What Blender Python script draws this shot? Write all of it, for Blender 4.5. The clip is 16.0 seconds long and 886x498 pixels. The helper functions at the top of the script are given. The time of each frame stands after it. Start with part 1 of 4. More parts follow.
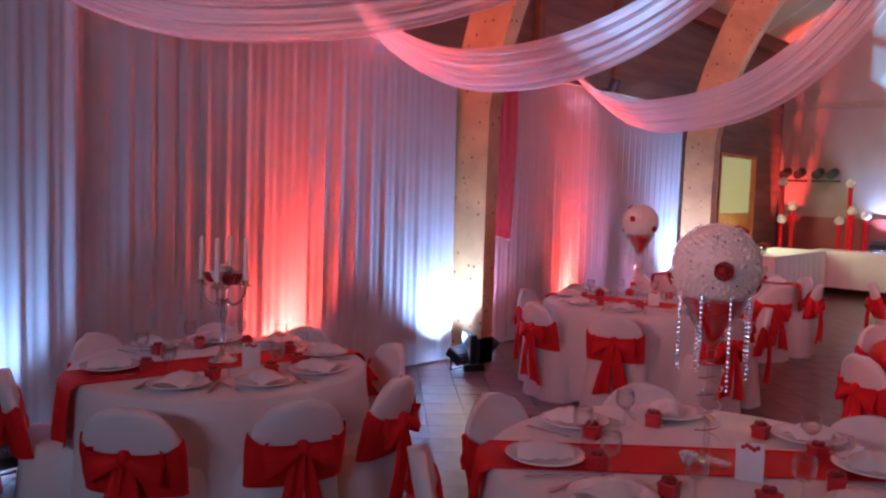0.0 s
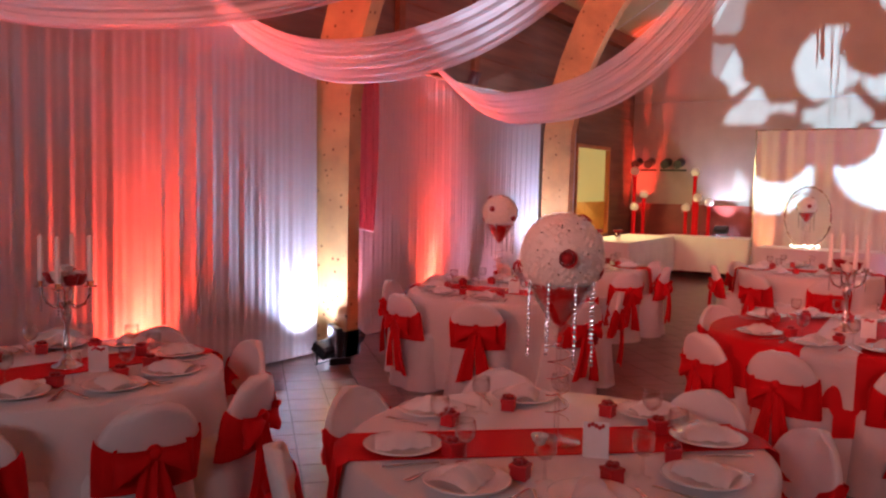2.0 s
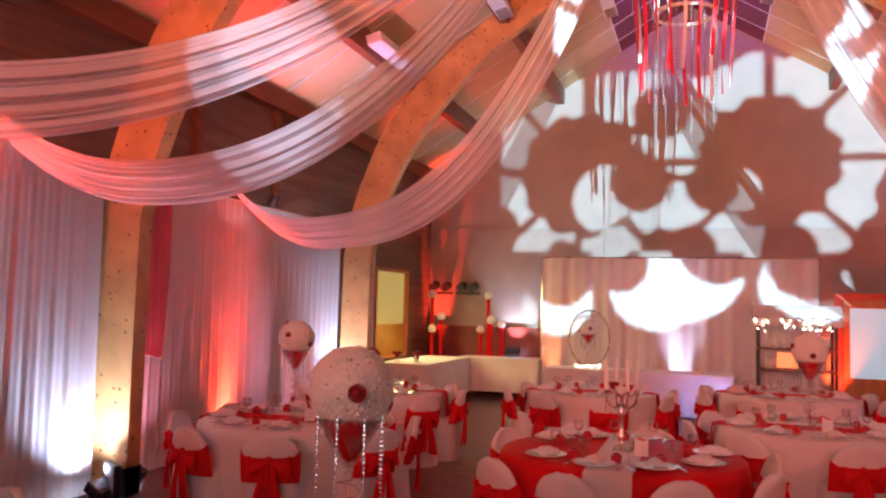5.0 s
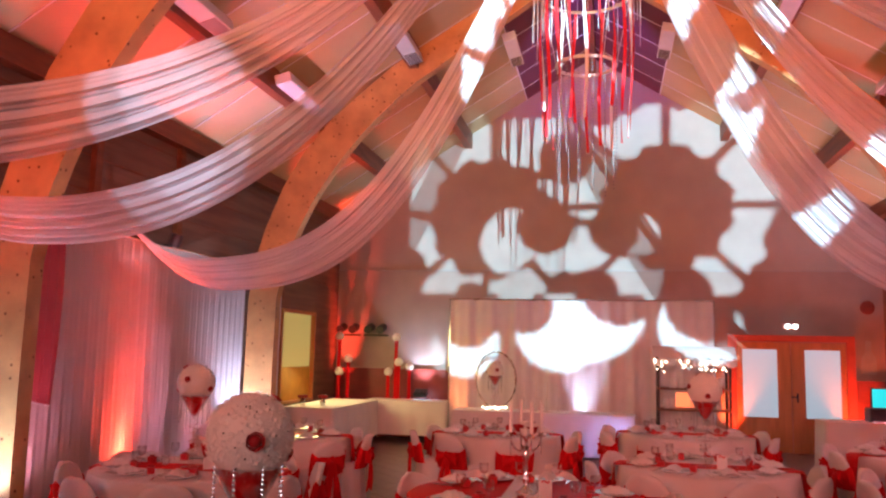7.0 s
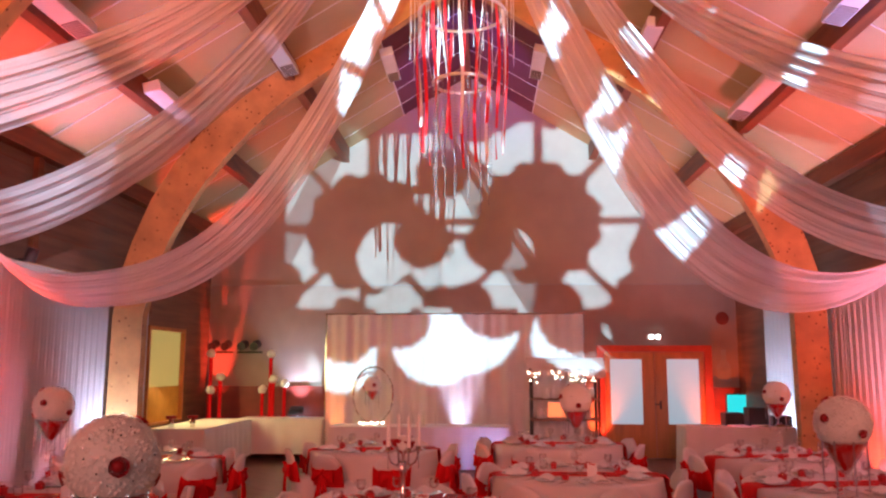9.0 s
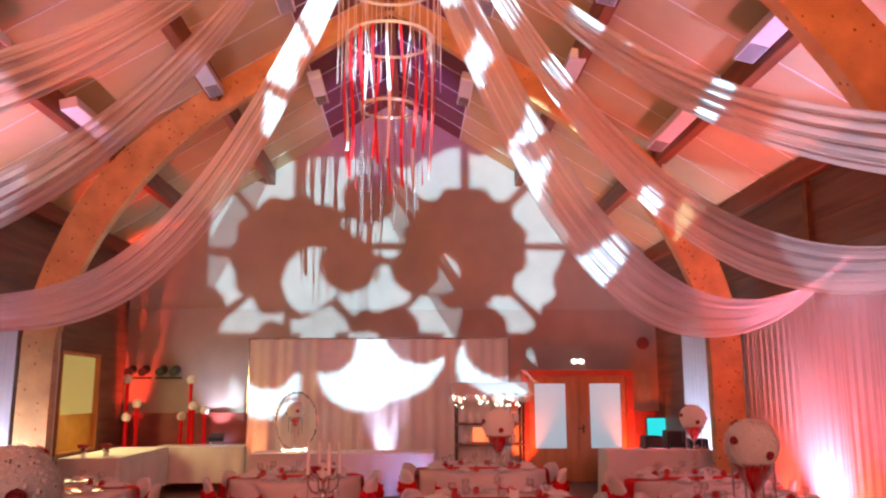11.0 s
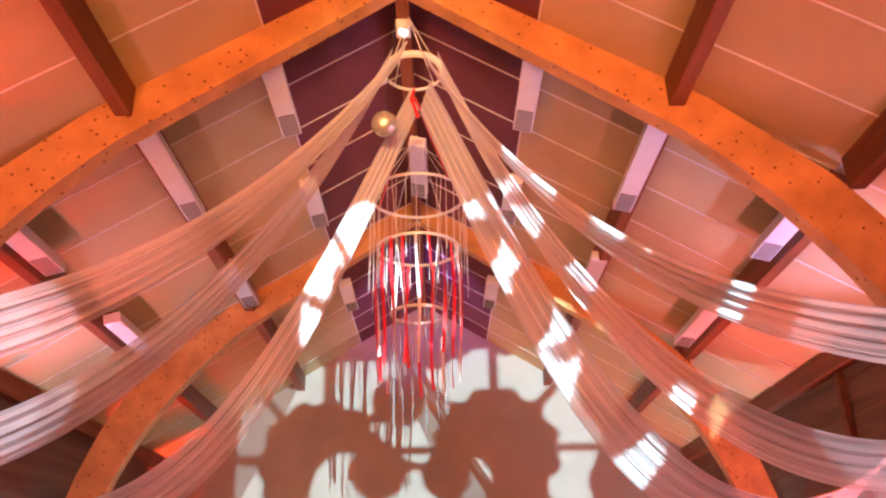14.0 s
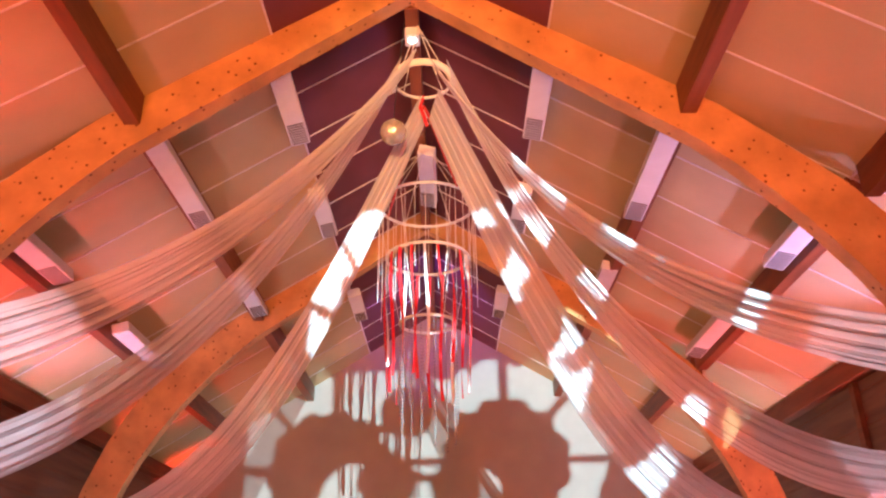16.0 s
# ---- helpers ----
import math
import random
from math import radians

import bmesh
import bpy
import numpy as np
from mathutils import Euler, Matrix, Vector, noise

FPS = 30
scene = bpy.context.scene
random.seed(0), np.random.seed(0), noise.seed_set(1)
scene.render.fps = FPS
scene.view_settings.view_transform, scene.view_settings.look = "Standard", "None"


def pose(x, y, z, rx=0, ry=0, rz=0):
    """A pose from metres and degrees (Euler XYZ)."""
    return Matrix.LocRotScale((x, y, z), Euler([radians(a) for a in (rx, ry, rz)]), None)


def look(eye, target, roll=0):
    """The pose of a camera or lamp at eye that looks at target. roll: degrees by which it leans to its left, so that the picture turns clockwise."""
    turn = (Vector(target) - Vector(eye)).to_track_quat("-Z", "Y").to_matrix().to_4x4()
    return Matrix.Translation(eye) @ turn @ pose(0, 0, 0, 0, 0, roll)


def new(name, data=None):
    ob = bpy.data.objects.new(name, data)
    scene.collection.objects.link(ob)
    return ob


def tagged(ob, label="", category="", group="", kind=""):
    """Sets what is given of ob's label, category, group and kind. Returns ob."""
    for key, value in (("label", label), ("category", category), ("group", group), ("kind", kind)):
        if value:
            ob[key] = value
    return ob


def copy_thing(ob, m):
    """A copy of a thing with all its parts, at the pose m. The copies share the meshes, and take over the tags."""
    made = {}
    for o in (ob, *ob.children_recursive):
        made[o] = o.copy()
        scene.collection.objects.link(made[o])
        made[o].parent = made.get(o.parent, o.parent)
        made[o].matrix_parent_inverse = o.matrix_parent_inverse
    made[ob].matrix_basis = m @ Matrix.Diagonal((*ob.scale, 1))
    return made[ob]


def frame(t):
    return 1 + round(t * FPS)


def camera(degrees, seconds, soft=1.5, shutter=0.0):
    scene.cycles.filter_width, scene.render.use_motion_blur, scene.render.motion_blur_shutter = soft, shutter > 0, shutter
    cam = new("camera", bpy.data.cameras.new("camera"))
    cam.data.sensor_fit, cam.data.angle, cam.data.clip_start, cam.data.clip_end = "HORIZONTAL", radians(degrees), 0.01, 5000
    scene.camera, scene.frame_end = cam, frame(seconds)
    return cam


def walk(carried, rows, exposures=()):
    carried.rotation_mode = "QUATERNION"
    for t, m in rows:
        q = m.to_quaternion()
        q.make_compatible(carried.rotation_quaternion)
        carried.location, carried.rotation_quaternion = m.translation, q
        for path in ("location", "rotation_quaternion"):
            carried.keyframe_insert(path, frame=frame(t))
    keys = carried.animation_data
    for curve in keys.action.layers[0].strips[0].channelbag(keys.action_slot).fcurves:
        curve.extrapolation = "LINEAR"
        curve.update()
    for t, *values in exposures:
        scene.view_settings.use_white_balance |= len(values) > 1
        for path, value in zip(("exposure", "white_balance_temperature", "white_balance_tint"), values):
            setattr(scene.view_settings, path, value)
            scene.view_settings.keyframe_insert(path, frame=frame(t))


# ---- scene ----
cam = camera(57.23, 16.0, 2.3)
PATH = [
    (0.0, pose(0.204, -0.000, 1.715, 85.68, -1.76, 40.93)),
    (0.5, pose(0.219, 0.011, 1.713, 85.28, -1.70, 39.38)),
    (1.0, pose(0.234, 0.024, 1.713, 84.91, -1.68, 36.87)),
    (1.5, pose(0.251, 0.031, 1.715, 84.84, -1.57, 34.69)),
    (2.0, pose(0.255, 0.033, 1.721, 85.32, -1.16, 31.72)),
    (2.5, pose(0.264, 0.034, 1.728, 87.68, -0.92, 29.60)),
    (3.0, pose(0.280, 0.033, 1.739, 89.68, -0.91, 27.67)),
    (3.5, pose(0.294, 0.035, 1.748, 90.86, -0.70, 24.30)),
    (4.0, pose(0.296, 0.039, 1.758, 91.96, -0.99, 21.40)),
    (6.5, pose(0.323, 0.024, 1.784, 96.51, -1.38, 13.67)),
    (7.0, pose(0.325, 0.035, 1.786, 97.09, -1.23, 11.50)),
    (7.5, pose(0.322, 0.047, 1.788, 97.48, -1.05, 9.58)),
    (8.0, pose(0.313, 0.048, 1.786, 97.70, -0.80, 7.96)),
    (8.5, pose(0.313, 0.036, 1.787, 98.01, -0.51, 5.60)),
    (9.0, pose(0.323, 0.041, 1.786, 98.21, -0.09, 2.92)),
    (9.5, pose(0.346, 0.047, 1.788, 98.21, 0.02, 0.66)),
    (12.0, pose(0.363, -0.011, 1.788, 102.94, 0.24, -2.31)),
    (12.5, pose(0.338, -0.076, 1.786, 105.04, 0.49, -1.88)),
    (13.0, pose(0.318, -0.110, 1.783, 107.94, 0.80, -1.28)),
    (13.5, pose(0.307, -0.136, 1.785, 112.05, 1.03, -0.62)),
    (14.0, pose(0.298, -0.153, 1.784, 113.93, 1.27, 0.02)),
    (14.5, pose(0.296, -0.144, 1.786, 114.66, 1.22, 0.33)),
    (15.0, pose(0.299, -0.108, 1.789, 114.83, 1.14, 0.52)),
    (15.5, pose(0.308, -0.079, 1.794, 114.83, 1.01, 0.67)),
    (16.0, pose(0.302, -0.085, 1.794, 114.70, 1.00, 0.64)),
]
EXPOSURES = [(0.0, 0.22, 4050, 4), (1.0, 0.24, 5000, 12), (2.5, 0.3, 5500, 15), (4.0, 0.26, 5600, 12), (7.0, 0.14, 5650, 11), (9.0, 0.08, 5650, 11), (12.0, 0.08, 5700, 10), (13.0, 0.08, 5850, 10), (14.0, 0.14, 6300, 10), (16.0, 0.13, 6100, 9)]
walk(cam, PATH, EXPOSURES)

# ---- light ----
world = bpy.data.worlds.new("night")
scene.world = world
world.use_nodes = True
world.node_tree.nodes["Background"].inputs[0].default_value = (0.02, 0.015, 0.02, 1)
world.node_tree.nodes["Background"].inputs[1].default_value = 0.12

W, YB, YF, RIDGE, SLOPE = 5.34, 16.56, -4.6, 7.87, 0.614
EAVE = RIDGE - SLOPE * W


def spot(name, eye, target, power, colour, angle, radius=0.05, blend=0.6):
    data = bpy.data.lights.new(name, "SPOT")
    data.energy, data.color, data.spot_size, data.spot_blend, data.shadow_soft_size = power, colour, radians(angle), blend, radius
    ob = new(name, data)
    ob.matrix_world = look(eye, target)
    return ob


def area(name, eye, target, power, colour, sx, sy):
    data = bpy.data.lights.new(name, "AREA")
    data.energy, data.color, data.shape, data.size, data.size_y = power, colour, "RECTANGLE", sx, sy
    ob = new(name, data)
    ob.matrix_world = look(eye, target)
    return ob


RED, COOL = (1, 0.05, 0.018), (0.72, 0.8, 1.0)
# projector high at the rear of the hall, throwing the cut-out pattern on the gable
PROJ = Vector((1.9, -2.5, 4.4))
spot("projector_beam", PROJ, (0.1, 16.5, 4.3), 23000, (0.62, 1.0, 1.03), 46, 0.0033, 0.04)
# unseen fill added at the rear: red down the hall, orange on the roof
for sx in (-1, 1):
    spot("rear_fill_red", (sx * 3.0, YF + 0.6, 3.3), (sx * 0.6, 12, 5.5), 2250, (1, 0.235, 0.14), 62, 0.25, 1.0)
    spot("rear_fill_orange", (sx * 1.6, YF + 0.6, 2.6), (sx * 1.2, 6.2, 7.2), 1900, (1, 0.31, 0.02), 50, 0.1, 0.9)
# narrow white beams from the rear that graze the swags
for target in ((-2.9, 5.75, 3.3), (-2.35, 4.35, 3.2), (3.6, 5.9, 3.0)):
    spot("swag_beam", (-2.4 if target[0] > 0 else 2.4, YF + 0.5, 3.4), target, 2600, (0.9, 0.93, 1.0), 5, 0.02, 0.3)
# unseen soft fill added behind the camera for tables and curtains
area("rear_fill_area", (0, YF + 0.5, 3.0), (0, 8, 1.8), 54, (1, 0.74, 0.68), 3.0, 0.4)
LILAC = (0.55, 0.5, 1.0)
# x, y, colour and power of unseen fill spots added to tint the roof
ROOF_FILLS = [(-5.0, 3.2, RED, 55), (5.0, 3.2, RED, 55), (-5.0, 6.9, (1, 0.07, 0.09), 120), (5.0, 7.2, LILAC, 320), (-5.0, 9.3, LILAC, 160), (5.0, 9.5, RED, 85), (-5.0, 12.9, RED, 330), (5.0, 12.9, RED, 260)]
for x, y, colour, power in ROOF_FILLS:
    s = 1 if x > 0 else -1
    spot("roof_fill_beam", (x, y, 3.2), (s * 3.3, y + 0.5, 5.8), power, colour, 80, 0.05, 0.7)
PINK = (1, 0.34, 0.44)
# x, y, colour, power and opening angle of the floor lamps
# the pink lamp at x -4.2 is fill added for the west curtain
UPLIGHTS = [(-4.98, 4.13, RED, 700, 104), (-5.02, 8.45, RED, 620, 84), (-4.76, 5.93, COOL, 240, 120), (-5.0, 6.6, PINK, 170, 130), (-4.95, 11.4, COOL, 640, 90), (-4.74, 1.75, COOL, 85, 105), (-4.2, 9.9, PINK, 260, 150),
            (4.93, 4.05, RED, 330, 96), (4.93, 10.4, RED, 320, 96), (4.84, 5.75, COOL, 120, 112), (4.84, 13.5, COOL, 600, 110), (4.84, 8.6, RED, 420, 112), (4.84, 9.4, PINK, 640, 112), (4.84, 7.4, PINK, 460, 112)]
for x, y, colour, power, angle in UPLIGHTS:
    s = 1 if x > 0 else -1
    spot("uplight_beam", (x, y, 0.16), (s * 5.1, y + 0.02, 3.0), power, colour, angle, 0.05, 1.0)
    if colour == RED and x < 0:
        # a second narrow beam, added to redden the swag ends
        spot("uplight_throw", (x, y, 0.2), (x + 0.2, y + 0.25, 3.2), 1400, colour, 44, 0.05, 1.0)
spot("screen_beam", (-0.15, 15.3, 0.12), (-0.15, 15.46, 2.6), 330, (0.8, 0.78, 1), 44, 0.03, 0.9)
spot("wall_beam", (-3.39, 16.3, 0.93), (-3.39, 16.5, 3.0), 170, (0.85, 0.85, 1), 84, 0.03, 0.9)
spot("screen_red_beam", (-2.5, 15.3, 0.12), (-2.5, 15.47, 2.6), 170, (1, 0.2, 0.05), 44, 0.03, 0.9)
# unseen warm fill added at the rear, turns the ring cloth cream
spot("ring_fill_spot", (0.3, YF + 0.6, 3.5), (0.0, 6.75, 6.3), 5000, (1, 0.62, 0.24), 15, 0.1, 0.9)
spot("corner_beam", (-5.05, 16.2, 0.1), (-5.1, 16.5, 4), 2600, (1, 0.06, 0.02), 26, 0.03, 0.8)
spot("door_beam_left", (2.55, 16.25, 0.12), (2.62, 16.5, 2.2), 420, (1, 0.1, 0.01), 70, 0.03, 0.8)
spot("door_beam_right", (4.78, 16.25, 0.12), (4.72, 16.5, 2.2), 420, (1, 0.1, 0.01), 70, 0.03, 0.8)
spot("ridge_violet", (0.0, 12.4, 6.3), (0.0, 14.6, 7.6), 240, (0.3, 0.1, 1), 80, 0.05, 0.8)
spot("head_table_beam", (0.75, 13.75, 0.12), (0.2, 14.35, 0.5), 34, (0.6, 0.5, 1), 90, 0.04, 1.0)
area("yellow_window_light", (-5.22, 14.3, 1.75), (-3, 14.0, 1.0), 55, (1, 0.75, 0.25), 1.3, 1.0)


# ---- materials ----
def material(name, colour, rough=0.6, metal=0.0, vary=0.12, scale=6.0, bump=0.1, bscale=40.0, spec=0.4, sheen=0.0, random_tint=0.0, stretch=(1, 1, 1)):
    m = bpy.data.materials.new(name)
    m.use_nodes = True
    nt = m.node_tree
    b = nt.nodes["Principled BSDF"]
    b.inputs["Roughness"].default_value, b.inputs["Metallic"].default_value = rough, metal
    b.inputs["Specular IOR Level"].default_value = spec
    b.inputs["Sheen Weight"].default_value = sheen
    tc = nt.nodes.new("ShaderNodeTexCoord")
    mp = nt.nodes.new("ShaderNodeMapping")
    mp.inputs["Scale"].default_value = stretch
    nt.links.new(tc.outputs["Object"], mp.inputs[0])
    n1 = nt.nodes.new("ShaderNodeTexNoise")
    n1.inputs["Scale"].default_value, n1.inputs["Detail"].default_value = scale, 6
    nt.links.new(mp.outputs[0], n1.inputs["Vector"])
    ramp = nt.nodes.new("ShaderNodeValToRGB")
    ramp.color_ramp.elements[0].position, ramp.color_ramp.elements[1].position = 0.3, 0.7
    ramp.color_ramp.elements[0].color = (*[c * (1 - vary) for c in colour], 1)
    ramp.color_ramp.elements[1].color = (*[min(1, c * (1 + vary)) for c in colour], 1)
    nt.links.new(n1.outputs["Fac"], ramp.inputs[0])
    out = ramp.outputs[0]
    if random_tint:
        oi = nt.nodes.new("ShaderNodeObjectInfo")
        hs = nt.nodes.new("ShaderNodeHueSaturation")
        mr = nt.nodes.new("ShaderNodeMapRange")
        mr.inputs[3].default_value, mr.inputs[4].default_value = 1 - random_tint, 1 + random_tint
        nt.links.new(oi.outputs["Random"], mr.inputs[0])
        nt.links.new(mr.outputs[0], hs.inputs["Value"])
        nt.links.new(out, hs.inputs["Color"])
        out = hs.outputs[0]
    nt.links.new(out, b.inputs["Base Color"])
    n2 = nt.nodes.new("ShaderNodeTexNoise")
    n2.inputs["Scale"].default_value, n2.inputs["Detail"].default_value = bscale, 4
    nt.links.new(mp.outputs[0], n2.inputs["Vector"])
    bp = nt.nodes.new("ShaderNodeBump")
    bp.inputs["Strength"].default_value, bp.inputs["Distance"].default_value = bump, 0.02
    nt.links.new(n2.outputs["Fac"], bp.inputs["Height"])
    nt.links.new(bp.outputs[0], b.inputs["Normal"])
    return m


def cloth(name, colour, through_light=0.3, clear=0.0, rough=0.5, sheen=0.3, spec=0.3):
    m = material(name, colour, rough, 0, 0.05, 3, 0.12, 160, spec, sheen)
    nt = m.node_tree
    b = nt.nodes["Principled BSDF"]
    tr = nt.nodes.new("ShaderNodeBsdfTranslucent")
    tr.inputs[0].default_value = (*colour, 1)
    mix = nt.nodes.new("ShaderNodeMixShader")
    mix.inputs[0].default_value = through_light
    nt.links.new(b.outputs[0], mix.inputs[1])
    nt.links.new(tr.outputs[0], mix.inputs[2])
    last = mix
    if clear:
        tp = nt.nodes.new("ShaderNodeBsdfTransparent")
        m2 = nt.nodes.new("ShaderNodeMixShader")
        m2.inputs[0].default_value = clear
        nt.links.new(mix.outputs[0], m2.inputs[1])
        nt.links.new(tp.outputs[0], m2.inputs[2])
        last = m2
    nt.links.new(last.outputs[0], nt.nodes["Material Output"].inputs[0])
    return m


def glow(name, colour, strength):
    m = bpy.data.materials.new(name)
    m.use_nodes = True
    b = m.node_tree.nodes["Principled BSDF"]
    b.inputs["Base Color"].default_value = (*[0.5 * c for c in colour], 1)
    b.inputs["Emission Color"].default_value = (*colour, 1)
    b.inputs["Emission Strength"].default_value = strength
    return m


def glassy(name, colour=(1, 1, 1), rough=0.02):
    m = bpy.data.materials.new(name)
    m.use_nodes = True
    nt = m.node_tree
    tp = nt.nodes.new("ShaderNodeBsdfTransparent")
    tp.inputs[0].default_value = (*[0.98 * c for c in colour], 1)
    gl = nt.nodes.new("ShaderNodeBsdfGlossy")
    gl.inputs["Roughness"].default_value = rough
    fr = nt.nodes.new("ShaderNodeLayerWeight")
    fr.inputs[0].default_value = 0.2
    mix = nt.nodes.new("ShaderNodeMixShader")
    nt.links.new(fr.outputs["Facing"], mix.inputs[0])
    nt.links.new(tp.outputs[0], mix.inputs[1])
    nt.links.new(gl.outputs[0], mix.inputs[2])
    nt.links.new(mix.outputs[0], nt.nodes["Material Output"].inputs[0])
    return m


def timber(name, colour, grain):
    """Spruce with long grain along one axis and dark knots."""
    m = material(name, colour, 0.45, 0, 0.22, 3.0, 0.12, 30, 0.4, 0, 0, grain)
    nt = m.node_tree
    b = nt.nodes["Principled BSDF"]
    old = b.inputs["Base Color"].links[0].from_socket
    tc = nt.nodes.new("ShaderNodeTexCoord")
    v = nt.nodes.new("ShaderNodeTexVoronoi")
    v.inputs["Scale"].default_value = 10.0
    nt.links.new(tc.outputs["Object"], v.inputs["Vector"])
    r = nt.nodes.new("ShaderNodeValToRGB")
    r.color_ramp.elements[0].position, r.color_ramp.elements[1].position = 0.1, 0.19
    r.color_ramp.elements[0].color, r.color_ramp.elements[1].color = (0.3, 0.18, 0.1, 1), (1, 1, 1, 1)
    nt.links.new(v.outputs["Distance"], r.inputs[0])
    mx = nt.nodes.new("ShaderNodeMixRGB")
    mx.blend_type, mx.inputs[0].default_value = "MULTIPLY", 1.0
    nt.links.new(old, mx.inputs[1])
    nt.links.new(r.outputs[0], mx.inputs[2])
    nt.links.new(mx.outputs[0], b.inputs["Base Color"])
    return m


M_TILE = material("clay_floor_tile", (0.17, 0.095, 0.085), 0.28, 0, 0.25, 5, 0.05, 60, 0.5, 0, 0.16)
M_GROUT = material("floor_grout", (0.09, 0.07, 0.065), 0.8)
M_WALLWOOD = material("brown_timber_board", (0.2, 0.11, 0.075), 0.55, 0, 0.25, 2.5, 0.1, 25, 0.3, 0, 0, (1, 0.25, 4))
M_PLASTER = material("beige_painted_gable", (0.42, 0.36, 0.33), 0.75, 0, 0.06, 2, 0.1, 90, 0.2)
M_LOWER = material("brown_painted_board", (0.36, 0.28, 0.25), 0.6, 0, 0.1, 2, 0.08, 60, 0.3)
M_MAROON = material("dark_red_wainscot", (0.22, 0.035, 0.025), 0.45, 0, 0.2, 3, 0.06, 40)
M_CEIL = material("pale_ceiling_panel", (0.54, 0.41, 0.23), 0.7, 0, 0.07, 1.5, 0.15, 120, 0.2)
M_CEILDARK = material("maroon_ridge_panel", (0.16, 0.05, 0.065), 0.6, 0, 0.12, 2, 0.1, 80, 0.2)
M_BATTEN = material("white_joint_strip", (0.75, 0.7, 0.66), 0.6)
M_GLULAM = timber("glued_spruce_frame", (0.56, 0.3, 0.11), (1, 1, 1))
M_PURLIN = material("dark_stained_purlin", (0.2, 0.062, 0.022), 0.5, 0, 0.25, 4, 0.1, 30, 0.4, 0, 0, (3, 0.3, 3))
M_METALW = material("white_lacquered_sheet", (0.72, 0.72, 0.74), 0.35, 0, 0.04)
M_GRILLE = material("dark_grille", (0.2, 0.18, 0.16), 0.5)
M_CURTAIN = cloth("white_voile_curtain", (0.74, 0.7, 0.7), 0.36, 0, 0.6)
M_SWAG = cloth("sheer_white_organza", (0.84, 0.82, 0.88), 0.38, 0.38, 0.24, 0.5, 0.5)
M_SCREEN = cloth("white_backdrop_cloth", (0.8, 0.78, 0.78), 0.2)
M_REDVOILE = cloth("red_voile", (0.75, 0.1, 0.13), 0.45, 0.15)
M_COVER = cloth("white_stretch_cover", (0.78, 0.75, 0.75), 0.1, 0, 0.55)
M_LINEN = cloth("white_linen", (0.78, 0.74, 0.73), 0.12, 0, 0.6)
M_SASH = cloth("red_satin", (0.64, 0.008, 0.008), 0.1, 0, 0.5, 0.0, 0.06)
M_CHINA = material("white_china", (0.8, 0.79, 0.78), 0.12, 0, 0.02, 4, 0.0, 10, 0.6)
M_NAPKIN = cloth("white_napkin", (0.82, 0.8, 0.8), 0.15)
M_STEEL = material("polished_steel", (0.75, 0.74, 0.73), 0.16, 1.0, 0.05)
M_SILVER = material("silver_plate", (0.8, 0.79, 0.78), 0.14, 1.0, 0.08)
M_GLASS = glassy("clear_glass")
M_REDBOX = material("red_card", (0.5, 0.015, 0.02), 0.4)
M_PETAL = cloth("white_petal", (0.9, 0.9, 0.84), 0.2)
M_ROSE = cloth("red_rose_petal", (0.33, 0.004, 0.008), 0.15)
M_LEAF = material("dark_leaf", (0.06, 0.07, 0.03), 0.5)
M_WAX = material("white_wax", (0.85, 0.82, 0.78), 0.4, 0, 0.03)
M_BLACK = material("black_plastic", (0.02, 0.02, 0.022), 0.4)
M_LENS = glow("white_led_lens", (0.8, 0.85, 1), 12)
M_REDLENS = glow("red_led_lens", (1, 0.15, 0.04), 12)
M_EXIT = glow("exit_lamp_lens", (0.85, 1, 0.9), 6)
M_FAIRY = glow("fairy_lamp", (1, 0.75, 0.45), 14)
# light from behind the blind is put in as its own weak glow
M_YELLOW = glow("yellow_blind_backlit", (0.8, 0.62, 0.16), 0.35)
M_AMBER = material("amber_panel", (0.6, 0.3, 0.03), 0.6, 0, 0.1)
M_DOOR = material("varnished_orange_door", (0.5, 0.2, 0.06), 0.35, 0, 0.18, 3, 0.05, 30, 0.4, 0, 0, (4, 1, 0.4))
# corridor light behind the door is put in as emission of the panes
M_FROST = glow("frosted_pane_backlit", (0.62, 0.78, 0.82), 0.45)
M_GREYGLASS = material("grey_front_glass", (0.4, 0.4, 0.42), 0.15)
# the red light on the door frame is put into its base colour
M_DFRAME = material("red_lit_door_frame", (0.55, 0.07, 0.02), 0.4)
M_TEAL = glow("teal_screen", (0.05, 0.6, 0.55), 1.2)
M_CARD = material("white_card", (0.8, 0.78, 0.78), 0.5)
M_PAPER = material("grey_print", (0.35, 0.33, 0.33), 0.6)
M_RIBBON = cloth("red_ribbon", (0.7, 0.02, 0.03), 0.25, 0, 0.3)
M_WHITERIB = cloth("white_ribbon", (0.85, 0.83, 0.83), 0.3)
M_BEAD = material("crystal_bead", (0.6, 0.6, 0.62), 0.12, 0.6, 0.02)
M_BALL = material("mirror_ball_glass", (0.6, 0.55, 0.5), 0.25, 0.7, 0.2, 30)


# ---- mesh helpers ----
def part(name, bm, mat, parent=None, label="", smooth=False):
    me = bpy.data.meshes.new(name)
    bm.to_mesh(me)
    bm.free()
    me.materials.append(mat)
    if smooth:
        me.polygons.foreach_set("use_smooth", [True] * len(me.polygons))
    ob = new(name, me)
    ob.parent = parent
    if label:
        ob["label"] = label
    return ob


def thing(name, label, category, at=None, group="", kind=""):
    ob = new(name)
    ob.empty_display_size = 0.1
    if at is not None:
        ob.matrix_world = at
    return tagged(ob, label, category, group, kind)


